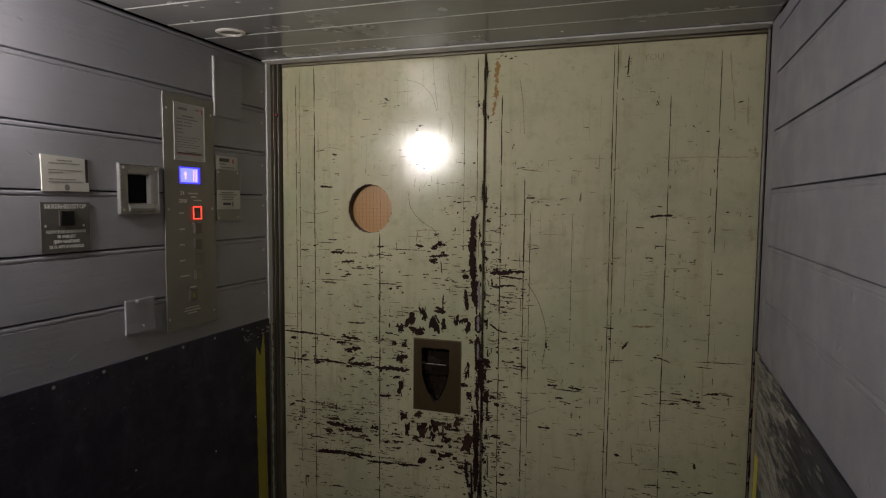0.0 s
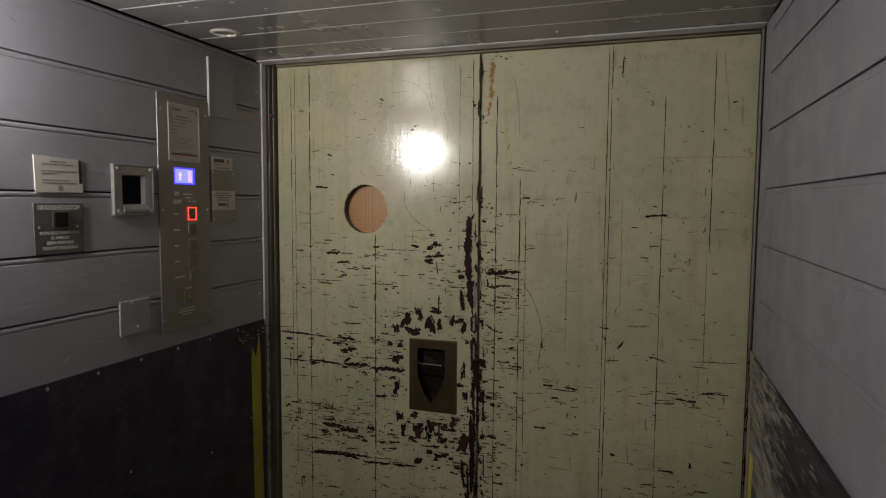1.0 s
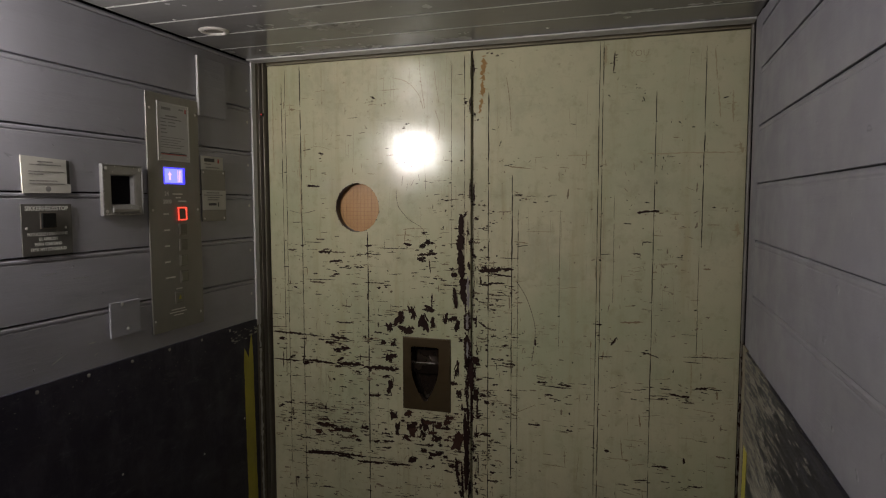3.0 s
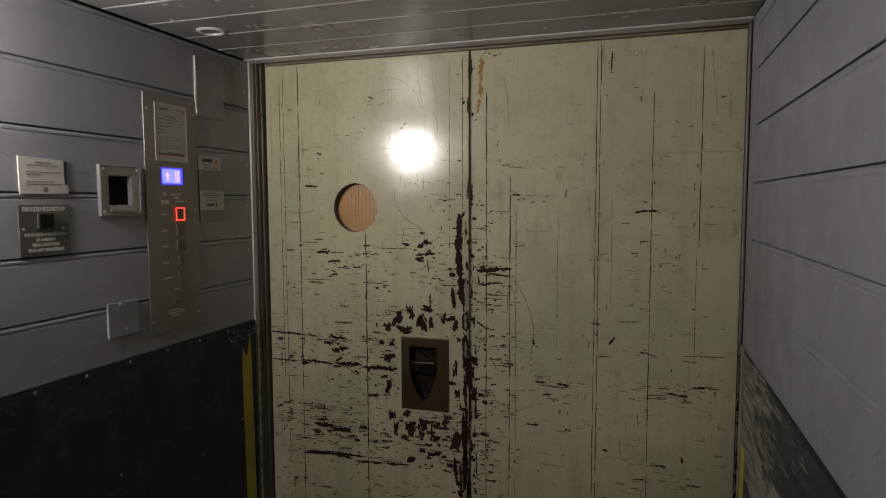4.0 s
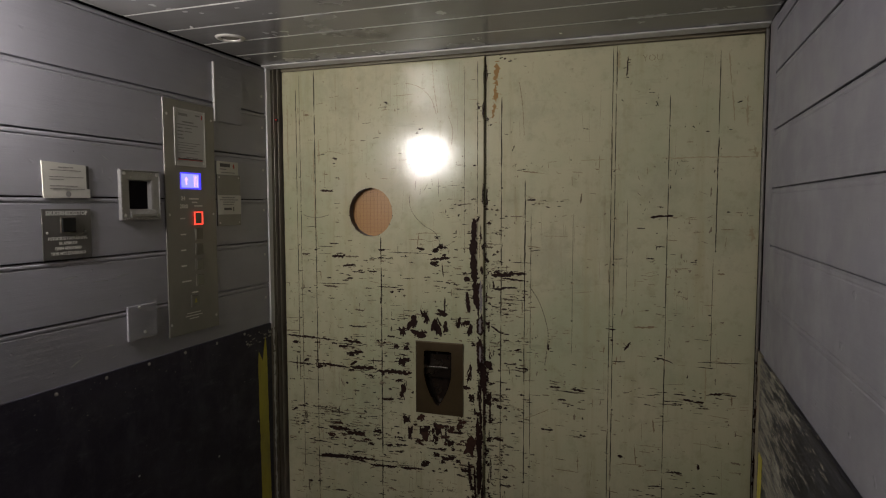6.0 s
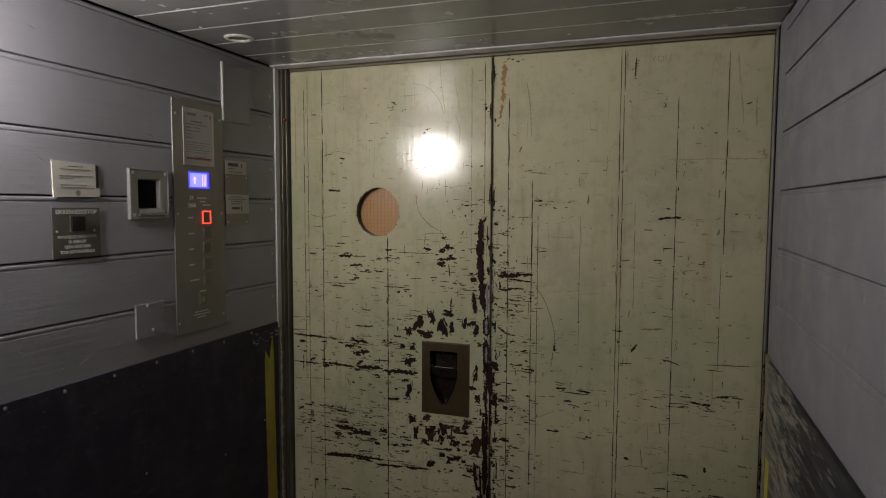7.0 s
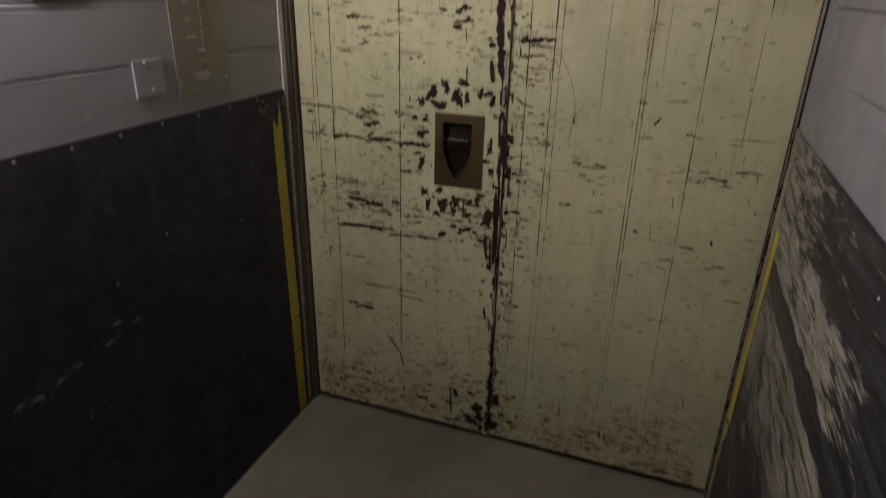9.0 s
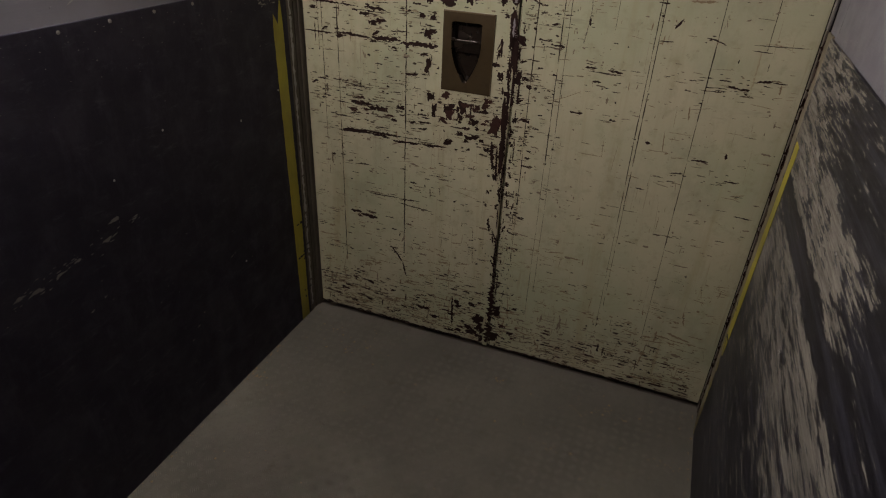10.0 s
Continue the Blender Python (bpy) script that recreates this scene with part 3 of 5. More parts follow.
def handle(door):
    """Flush brass plate with a shield-shaped cup and a pull bar."""
    y = DOOR_Y - 0.003
    cx, cz = 0.5595, 1.055
    hw, top, shoulder, tip = 0.0455, 1.134, 1.075, 0.957

    def width(z):
        if z >= shoulder:
            return hw
        t = (shoulder - z) / (shoulder - tip)
        return hw * math.cos(t * math.pi / 2) ** 0.85

    n = 64
    inner = []
    for i in range(n):
        a = 2 * math.pi * (i + 0.5) / n
        c, s = math.cos(a), math.sin(a)
        lo, hi = 0.0, 0.2
        for _ in range(40):
            m = (lo + hi) / 2
            x, z = m * c, cz + m * s
            ok = tip <= z <= top and abs(x) <= width(z)
            lo, hi = (m, hi) if ok else (lo, m)
        inner.append((cx + lo * c, cz + lo * s))
    bm = bmesh.new()
    a, b = ring_faces(bm, inner, box_outline(cx, cz, *PLATE, n), y)
    back = [bm.verts.new((p.co.x, DOOR_Y + 0.001, p.co.z)) for p in b]
    for i in range(n):
        bm.faces.new((b[i], b[(i + 1) % n], back[(i + 1) % n], back[i]))
    plate = part("handle_plate", bm, M_BRASS, door, "flush dark brass handle plate")
    bm = bmesh.new()
    rim = [bm.verts.new((u, y + 0.0001, v)) for u, v in inner]
    mid = [bm.verts.new((cx + (u - cx) * 0.93, y + 0.022, cz + (v - cz) * 0.95)) for u, v in inner]
    deep = [bm.verts.new((cx + (u - cx) * 0.80, y + 0.030, cz + (v - cz) * 0.84)) for u, v in inner]
    for p, q in ((rim, mid), (mid, deep)):
        for i in range(n):
            bm.faces.new((p[i], p[(i + 1) % n], q[(i + 1) % n], q[i]))
    bm.faces.new(deep)
    # the cup's inner shade comes from this darker brass colour
    part("cup", bm, M_BRASS_SHADED, plate, "hollow behind the pull, its shade put into the colour")
    worn = box(PLATE[0] + 0.001, PLATE[1] - 0.001, y - 0.0006, y + 0.0006, PLATE[3] - 0.0042, PLATE[3] - 0.0004, 0.0004)
    box(PLATE[1] - 0.0028, PLATE[1] - 0.0002, y - 0.0006, y + 0.0006, PLATE[2] + 0.001, PLATE[3] - 0.0045, 0.0004, worn)
    part("worn_edge", worn, M_BRASS_WORN, plate, "brass rubbed bright along two edges")
    bar = bmesh.new()
    bmesh.ops.create_cone(bar, cap_ends=True, segments=16, radius1=0.0024, radius2=0.0024, depth=0.062,
                          matrix=Matrix.Translation((cx + 0.002, y + 0.004, 1.083)) @ Euler((0, radians(90), 0)).to_matrix().to_4x4())
    part("pull_bar", bar, M_CHROME, plate, "bright worn pull bar")
    flap = swept([(y + 0.006, 1.079), (y + 0.009, 1.081), (y + 0.021, 1.048), (y + 0.018, 1.046)], "x", cx - 0.040, cx + 0.040)
    part("flap", flap, M_BRASS_SHADED, plate)
    for sx in (-1, 1):
        part("lug", box(cx + sx * 0.041 - 0.006, cx + sx * 0.041 + 0.006, y + 0.001, y + 0.009, 1.079, 1.087, 0.001), M_BRASS_SHADED, plate)


def east_leaf():
    door = part("door_2", box(SEAM + 0.0025, DOOR_E, DOOR_Y, DOOR_Y + 0.05, 0.014, DOOR_TOP, 0.0015), M_DOOR)
    return tagged(door, "scratched cream landing door leaf, plain and closed", "door", kind="structure")


door_1 = west_leaf()
handle(door_1)
door_2 = east_leaf()
strip = part("meeting_strip", box(0.6885, SEAM - 0.003, DOOR_Y - 0.003, DOOR_Y - 0.0002, 0.01, DOOR_TOP - 0.004, 0.001), M_DOOR, door_1)
MARK = DOOR_Y - 0.0007
MARK_STRIP = DOOR_Y - 0.0038

# worn marks on the leaves: strokes are x, z, x, z, width; flakes are x, z, width, height
GOUGES_UPPER = [
    (0.142, 1.453, 0.206, 1.452, 0.0020), (0.194, 1.421, 0.243, 1.424, 0.0100), (0.234, 1.390, 0.279, 1.397, 0.0070), (0.246, 1.350, 0.270, 1.351, 0.0060),
    (0.321, 1.378, 0.355, 1.375, 0.0050), (0.136, 1.331, 0.258, 1.332, 0.0020), (0.356, 1.328, 0.432, 1.328, 0.0030), (0.490, 1.454, 0.518, 1.451, 0.0070),
    (0.394, 1.439, 0.518, 1.438, 0.0020), (0.565, 1.469, 0.574, 1.452, 0.0090), (0.556, 1.458, 0.592, 1.457, 0.0070), (0.537, 1.419, 0.601, 1.426, 0.0080),
    (0.574, 1.408, 0.579, 1.365, 0.0030), (0.155, 1.635, 0.203, 1.632, 0.0060), (0.143, 1.748, 0.174, 1.753, 0.0020), (0.202, 1.738, 0.219, 1.737, 0.0050),
    (0.387, 1.906, 0.396, 1.905, 0.0050), (0.498, 1.819, 0.507, 1.819, 0.0050),
]
GOUGES_MIDDLE = [
    (0.018, 1.150, 0.147, 1.147, 0.0060), (0.147, 1.147, 0.189, 1.144, 0.0040), (0.231, 1.145, 0.302, 1.142, 0.0080), (0.214, 1.125, 0.247, 1.127, 0.0100),
    (0.016, 1.057, 0.124, 1.056, 0.0040), (0.135, 1.062, 0.254, 1.056, 0.0070), (0.254, 1.060, 0.352, 1.060, 0.0110), (0.352, 1.055, 0.473, 1.056, 0.0130),
    (0.255, 1.066, 0.281, 1.081, 0.0080), (0.082, 1.066, 0.103, 1.075, 0.0060), (0.367, 0.964, 0.410, 0.966, 0.0080), (0.141, 0.750, 0.246, 0.760, 0.0070),
    (0.234, 0.758, 0.357, 0.757, 0.0070),
]
GOUGES_LOWER = [
    (0.127, 0.746, 0.254, 0.753, 0.0070), (0.243, 0.751, 0.315, 0.746, 0.0080), (0.325, 0.739, 0.425, 0.745, 0.0070), (0.425, 0.745, 0.513, 0.749, 0.0060),
    (0.174, 0.849, 0.255, 0.846, 0.0110), (0.235, 0.839, 0.305, 0.839, 0.0130), (0.159, 0.451, 0.204, 0.451, 0.0100), (0.199, 0.446, 0.266, 0.440, 0.0120),
    (0.239, 0.532, 0.347, 0.537, 0.0040), (0.347, 0.533, 0.420, 0.538, 0.0040), (0.321, 0.338, 0.364, 0.282, 0.0060), (0.364, 0.282, 0.378, 0.229, 0.0060),
    (0.419, 0.109, 0.476, 0.103, 0.0100), (0.561, 0.188, 0.566, 0.062, 0.0070), (0.347, 0.518, 0.463, 0.510, 0.0040),
]
FLAKES_HANDLE = [
    (0.441, 1.189, 0.020, 0.024), (0.474, 1.219, 0.030, 0.045), (0.498, 1.184, 0.057, 0.022), (0.518, 1.242, 0.019, 0.038), (0.546, 1.213, 0.015, 0.038),
    (0.576, 1.254, 0.029, 0.020), (0.560, 1.206, 0.022, 0.045), (0.586, 1.212, 0.016, 0.030), (0.628, 1.227, 0.016, 0.027), (0.651, 1.228, 0.029, 0.014),
    (0.666, 1.208, 0.016, 0.030), (0.439, 1.089, 0.019, 0.024), (0.454, 1.099, 0.023, 0.015), (0.430, 1.030, 0.027, 0.008), (0.442, 0.998, 0.023, 0.038),
    (0.663, 1.071, 0.009, 0.048), (0.651, 1.026, 0.027, 0.012),
]
FLAKES_BELOW = [
    (0.421, 1.139, 0.021, 0.012), (0.453, 1.137, 0.017, 0.013), (0.453, 0.904, 0.019, 0.028), (0.464, 0.863, 0.016, 0.032), (0.516, 0.877, 0.034, 0.029),
    (0.559, 0.887, 0.033, 0.033), (0.553, 0.855, 0.019, 0.020), (0.619, 0.881, 0.052, 0.007), (0.633, 0.918, 0.007, 0.022),
]
SEAM_SCARS = [
    (0.677, 1.547, 0.677, 1.479, 0.0170), (0.675, 1.488, 0.673, 1.433, 0.0230), (0.675, 1.440, 0.680, 1.351, 0.0210), (0.680, 1.358, 0.688, 1.273, 0.0200),
    (0.645, 1.363, 0.666, 1.364, 0.0150), (0.654, 1.324, 0.663, 1.260, 0.0120), (0.695, 1.248, 0.698, 1.193, 0.0230), (0.697, 1.182, 0.698, 1.092, 0.0210),
    (0.707, 1.110, 0.711, 1.005, 0.0160), (0.709, 1.005, 0.706, 0.899, 0.0150), (0.730, 1.376, 0.804, 1.384, 0.0120), (0.800, 1.385, 0.837, 1.383, 0.0080),
    (0.761, 1.370, 0.833, 1.363, 0.0050), (0.730, 1.284, 0.758, 1.280, 0.0030), (0.730, 1.224, 0.758, 1.207, 0.0050),
]
SEAM_SCARS_LOW = [
    (0.688, 0.925, 0.698, 0.785, 0.0140), (0.697, 0.794, 0.703, 0.696, 0.0110), (0.661, 0.797, 0.670, 0.709, 0.0160), (0.697, 0.652, 0.703, 0.594, 0.0150),
    (0.672, 0.535, 0.678, 0.484, 0.0130), (0.703, 0.425, 0.706, 0.289, 0.0110), (0.706, 0.289, 0.708, 0.119, 0.0200), (0.708, 0.119, 0.707, 0.025, 0.0190),
    (0.579, 0.181, 0.583, 0.145, 0.0190), (0.664, 0.143, 0.679, 0.058, 0.0180),
]
MARKS_RIGHT = [
    (1.179, 1.552, 1.216, 1.555, 0.0070), (1.213, 1.555, 1.238, 1.558, 0.0050), (0.901, 1.182, 0.904, 1.162, 0.0060), (1.197, 1.163, 1.224, 1.160, 0.0040),
    (1.221, 1.160, 1.246, 1.151, 0.0030), (1.116, 1.177, 1.133, 1.202, 0.0050), (1.083, 1.143, 1.121, 1.145, 0.0030), (1.273, 1.055, 1.305, 1.047, 0.0050),
    (1.305, 1.047, 1.327, 1.049, 0.0070), (1.337, 1.072, 1.373, 1.078, 0.0060), (1.373, 1.075, 1.408, 1.075, 0.0030), (0.907, 1.054, 0.940, 1.054, 0.0050),
    (0.968, 1.053, 1.010, 1.050, 0.0050), (0.883, 0.924, 0.920, 0.925, 0.0050), (0.800, 1.154, 0.822, 1.158, 0.0050), (1.103, 0.871, 1.118, 0.869, 0.0070),
    (1.186, 0.794, 1.222, 0.799, 0.0040), (1.329, 0.798, 1.368, 0.799, 0.0040),
]
MARKS_RIGHT_MORE = [
    (1.233, 0.842, 1.277, 0.844, 0.0050), (1.315, 0.875, 1.318, 0.859, 0.0070), (1.074, 1.235, 1.092, 1.236, 0.0040), (1.079, 1.206, 1.083, 1.203, 0.0060),
    (1.112, 1.990, 1.110, 1.937, 0.0040), (0.765, 2.012, 0.772, 2.010, 0.0050), (0.780, 2.003, 0.790, 2.004, 0.0050), (1.307, 1.159, 1.433, 1.165, 0.0020),
    (1.307, 1.146, 1.354, 1.145, 0.0020), (0.845, 1.452, 0.879, 1.457, 0.0020), (0.891, 1.582, 0.904, 1.579, 0.0030),
    (1.170, 1.439, 1.192, 1.438, 0.0030),
]
CURVES_WEST = [[(0.467, 1.617), (0.474, 1.570), (0.509, 1.529), (0.550, 1.504), (0.568, 1.472)],
               [(0.091, 1.556), (0.112, 1.550), (0.138, 1.547), (0.162, 1.550), (0.185, 1.556)]]
CURVES_EAST = [[(0.846, 1.348), (0.873, 1.307), (0.894, 1.250), (0.902, 1.200), (0.893, 1.115)]]
CURVES_FAINT = [[(0.456, 1.961), (0.495, 1.950), (0.525, 1.928), (0.545, 1.900), (0.557, 1.862)], [(0.593, 1.972), (0.598, 1.930), (0.607, 1.879)], [(0.596, 1.854), (0.609, 1.811), (0.605, 1.769)],
                [(0.544, 2.017), (0.549, 1.950), (0.562, 1.864)], [(0.160, 1.752), (0.185, 1.760), (0.215, 1.757), (0.240, 1.750)]]
CURVES_FAINT_EAST = [[(0.812, 1.941), (0.822, 1.870), (0.827, 1.786)], [(0.815, 0.945), (0.860, 0.962), (0.905, 0.985)]]


def bowed(points, width):
    """A smooth curve through a few points, as short strokes."""
    p = [points[0], *points, points[-1]]
    path = []
    for a, b, c, d in zip(p, p[1:], p[2:], p[3:]):
        for i in range(7):
            t = i / 7
            path.append(tuple(0.5 * (2 * b[k] + (c[k] - a[k]) * t + (2 * a[k] - 5 * b[k] + 4 * c[k] - d[k]) * t * t + (3 * b[k] - a[k] - 3 * c[k] + d[k]) * t ** 3) for k in (0, 1)))
    path.append(points[-1])
    return [(*a, *b, width * rng.uniform(0.8, 1.2)) for a, b in zip(path, path[1:])]


RUST = [
    (0.743, 1.999, 0.745, 1.937, 0.0140), (0.740, 1.937, 0.742, 1.888, 0.0100), (0.738, 1.885, 0.735, 1.842, 0.0090),
]


def layer(name, material, door, strokes=(), flakes=(), y=MARK, ragged=0.5, label="", fine=1.0):
    v, f = [], []
    for x0, z0, x1, z1, w in strokes:
        stroke(v, f, y, x0, z0, x1, z1, w * fine, ragged)
        for _ in range(int(3 + 60 * math.hypot(x1 - x0, z1 - z0))):
            t = rng.random()
            if w > 0.003:
                flake(v, f, y, x0 + (x1 - x0) * t + rng.gauss(0, 0.006), z0 + (z1 - z0) * t + rng.gauss(0, w * 0.8 + 0.002), rng.uniform(0.003, 0.014), rng.uniform(0.001, 0.003), 6)
    for x, z, w, h in flakes:
        torn(v, f, y, x, z, w, h)
    return tagged(flat_part(name, v, f, material, door), label, kind="stuff")


layer("gouges", M_PRIMER, door_1, GOUGES_UPPER + GOUGES_MIDDLE + GOUGES_LOWER, FLAKES_HANDLE + FLAKES_BELOW)
layer("seam_scars", M_PRIMER, door_1, [s for s in SEAM_SCARS if s[0] < SEAM], y=MARK_STRIP - 0.0004, ragged=0.22)
layer("seam_scars", M_PRIMER, door_1, [s for s in SEAM_SCARS_LOW if s[1] > 0.3], y=MARK_STRIP - 0.0004, ragged=0.75, fine=0.55)
layer("seam_scars", M_PRIMER, door_1, [s for s in SEAM_SCARS_LOW if s[1] < 0.3], y=MARK_STRIP - 0.0004, ragged=0.8)
layer("seam_scars", M_PRIMER, door_2, [s for s in SEAM_SCARS if s[0] >= SEAM])
layer("marks", M_PRIMER, door_2, MARKS_RIGHT + MARKS_RIGHT_MORE)
for leaf, curves, material, wide in ((door_1, CURVES_WEST, M_HAIR, 0.0020), (door_2, CURVES_EAST, M_HAIR, 0.0022), (door_1, CURVES_FAINT, M_SMUDGE, 0.0016), (door_2, CURVES_FAINT_EAST, M_SMUDGE, 0.0020)):
    layer("hairlines", material, leaf, [piece for c in curves for piece in bowed(c, wide)], ragged=0.15)
layer("rust_run", M_RUST, door_2, RUST, ragged=0.8, label="orange rust run")
layer("bare_metal", M_BARE, door_1, [(0.698, 1.36, 0.699, 1.26, 0.012), (0.697, 1.245, 0.698, 1.20, 0.012), (0.697, 1.16, 0.697, 1.11, 0.009)], y=MARK_STRIP - 0.0007, fine=0.6)

layer("seam_scars", M_PRIMER, door_1, [(0.706, 1.98, 0.706, 1.94, 0.003), (0.705, 1.89, 0.704, 1.84, 0.005), (0.690, 1.880, 0.692, 1.868, 0.006), (0.705, 1.65, 0.704, 1.59, 0.004)], y=MARK_STRIP - 0.0004)
layer("seam_scars", M_PRIMER, door_2, [(0.714, 2.0, 0.715, 1.95, 0.004), (0.717, 1.845, 0.718, 1.83, 0.006), (0.724, 1.823, 0.730, 1.823, 0.004), (0.716, 1.64, 0.717, 1.58, 0.004), (0.835, 1.60, 0.862, 1.600, 0.002)])

layer("seam_scars", M_PRIMER, door_1, [(0.699, 1.12, 0.699, 1.00, 0.006), (0.694, 1.06, 0.695, 0.96, 0.004), (0.699, 0.99, 0.700, 0.86, 0.007), (0.698, 0.88, 0.700, 0.74, 0.009), (0.691, 0.93, 0.692, 0.80, 0.004),
                                       (0.703, 0.72, 0.703, 0.60, 0.004), (0.701, 0.58, 0.702, 0.50, 0.003), (0.704, 0.48, 0.704, 0.36, 0.005)], y=MARK_STRIP - 0.0004, ragged=0.6)

layer("seam_scars", M_PRIMER, door_1, [(0.690, 0.938, 0.692, 0.81, 0.013), (0.692, 0.815, 0.694, 0.695, 0.012)], y=MARK_STRIP - 0.0005, ragged=0.2, label="long bare stripe down to the primer")

# upright score lines: x, top, foot, width
SCORES_WEST = [(0.0675, 1.965, 1.00, 0.0022), (0.0815, 2.01, 0.70, 0.0022), (0.1360, 2.02, 0.24, 0.0031), (0.3695, 1.488, 0.32, 0.0036), (0.646, 2.0, 1.45, 0.0012), (0.6875, 2.01, 1.56, 0.0026)]
SCORES_EAST = [(0.7135, 2.01, 0.03, 0.0020), (0.7600, 1.90, 0.60, 0.0031), (0.7600, 0.60, 0.40, 0.0013), (0.8310, 1.66, 0.75, 0.0032), (0.8310, 0.75, 0.20, 0.0013), (0.8490, 1.56, 0.80, 0.0019), (0.8490, 0.8, 0.3, 0.0010), (1.0735, 2.02, 0.60, 0.0023), (1.0735, 0.60, 0.22, 0.0012),
               (1.0835, 2.02, 0.65, 0.0023), (1.0835, 0.65, 0.30, 0.0011), (1.2230, 1.88, 0.55, 0.0024), (1.2230, 0.55, 0.22, 0.0014), (1.3455, 1.99, 1.46, 0.0026), (0.970, 1.56, 1.15, 0.0011), (1.119, 1.60, 1.30, 0.0011), (1.340, 1.44, 1.15, 0.0013)]


def score_lines(door, rows, y):
    v, f = [], []
    for x, top, foot, w in rows:
        z = top
        while z > foot:
            run = rng.uniform(0.05, 0.22)
            end = max(foot, z - run)
            fade = rng.uniform(0.65, 1.15)
            stroke(v, f, y, x + rng.gauss(0, 0.0004), z, x + rng.gauss(0, 0.0004), end, w * fade, 0.3, 0.01)
            z = end - (rng.uniform(0.002, 0.015) if rng.random() < 0.25 else -0.004)
            if rng.random() < 0.35:
                flake(v, f, y, x + rng.gauss(0, 0.002), z, rng.uniform(0.002, 0.009), rng.uniform(0.002, 0.006), 7)
    tagged(flat_part("score_lines", v, f, M_SCORE, door), kind="stuff")


score_lines(door_1, SCORES_WEST, MARK + 0.0003)
score_lines(door_2, SCORES_EAST, MARK + 0.0003)


def scatter(door, x0, x1, z0, z1, count, long, thick, material=M_NICK, tilt=0.03, upright=0.06, y=MARK + 0.0001):
    """Countless small level nicks in a stretch of a leaf."""
    v, f = [], []
    knots = [(rng.random(), rng.random()) for _ in range(max(4, count // 11))]
    for _ in range(count):
        x, z = rng.uniform(x0, x1), rng.uniform(z0, z1)
        knot = rng.choice(knots)
        if rng.random() < 0.6:
            x, z = x0 + (x1 - x0) * knot[0] + rng.gauss(0, 0.035), z0 + (z1 - z0) * knot[1] + rng.gauss(0, 0.012)
        elif rng.random() < 0.4:
            z = z0 + (z1 - z0) * (round((z - z0) / (z1 - z0) * 7) / 7) + rng.gauss(0, 0.006)
        n = min(0.12, rng.expovariate(1 / long) + 0.003)
        w = min(0.006, rng.expovariate(1 / thick) + 0.0008)
        a = rng.gauss(0, tilt) + (math.pi / 2 if rng.random() < upright else 0)
        dx, dz = n / 2 * math.cos(a), n / 2 * math.sin(a)
        if x - dx < x0 - 0.01 or x + dx > x1 + 0.01 or (abs(x - HOLE_X) < 0.1 and abs(z - HOLE_Z) < 0.09):
            continue
        if door is door_1 and PLATE[0] - 0.006 < x + dx and x - dx < PLATE[1] + 0.006 and PLATE[2] - 0.006 < z < PLATE[3] + 0.006:
            continue
        stroke(v, f, y, x - dx, z - dz, x + dx, z + dz, w, 0.6, 0.003)
    tagged(flat_part("nicks", v, f, material, door), kind="stuff")


SW = SEAM - 0.024
scatter(door_1, 0.025, SW, 1.30, 1.47, 180, 0.012, 0.0014)
scatter(door_1, 0.025, SW, 1.17, 1.32, 165, 0.010, 0.0012)
scatter(door_1, 0.025, SW, 1.03, 1.17, 285, 0.016, 0.0015)
scatter(door_1, 0.025, SW, 0.84, 1.03, 285, 0.011, 0.0013)
scatter(door_1, 0.025, 0.36, 0.74, 0.92, 225, 0.014, 0.0016)
scatter(door_1, 0.36, SW, 0.74, 0.92, 180, 0.014, 0.0016)
scatter(door_1, 0.025, SW, 0.36, 0.76, 255, 0.012, 0.0013)
scatter(door_1, 0.025, SW, 0.16, 0.40, 225, 0.013, 0.0014)
scatter(door_1, 0.025, SW, 0.03, 0.20, 230, 0.014, 0.0020)
scatter(door_1, 0.025, SW, 1.47, 1.95, 67, 0.009, 0.0008)
scatter(door_1, 0.55, SW, 0.85, 1.60, 165, 0.010, 0.0016)
scatter(door_2, SEAM + 0.006, 0.78, 0.25, 1.58, 495, 0.010, 0.0018)
scatter(door_2, SEAM + 0.006, 0.86, 0.85, 1.42, 225, 0.012, 0.0015)
scatter(door_2, 0.78, 1.43, 1.0, 1.60, 90, 0.009, 0.0010)
scatter(door_2, 0.78, 1.43, 0.45, 1.12, 150, 0.013, 0.0011)
scatter(door_2, 0.78, 1.43, 0.18, 0.50, 90, 0.011, 0.0012)
scatter(door_2, SEAM + 0.006, 1.43, 0.03, 0.22, 230, 0.014, 0.0018)
scatter(door_2, SEAM + 0.006, 1.43, 1.55, 1.98, 60, 0.006, 0.0008, M_SCORE, 0.3, 0.5)
scatter(door_2, 0.74, 1.43, 0.10, 1.98, 110, 0.06, 0.0003, M_FAINT, 0.03, 1.0, MARK + 0.0002)
scatter(door_1, 0.03, SW, 0.10, 1.98, 180, 0.06, 0.0003, M_FAINT, 0.03, 1.0, MARK + 0.0002)
scatter(door_2, 0.80, 1.43, 0.35, 1.75, 240, 0.018, 0.0007, M_SMUDGE, 0.1, 0.3, MARK + 0.0002)
scatter(door_1, 0.03, SW, 0.35, 1.95, 195, 0.018, 0.0007, M_SMUDGE, 0.1, 0.3, MARK + 0.0002)



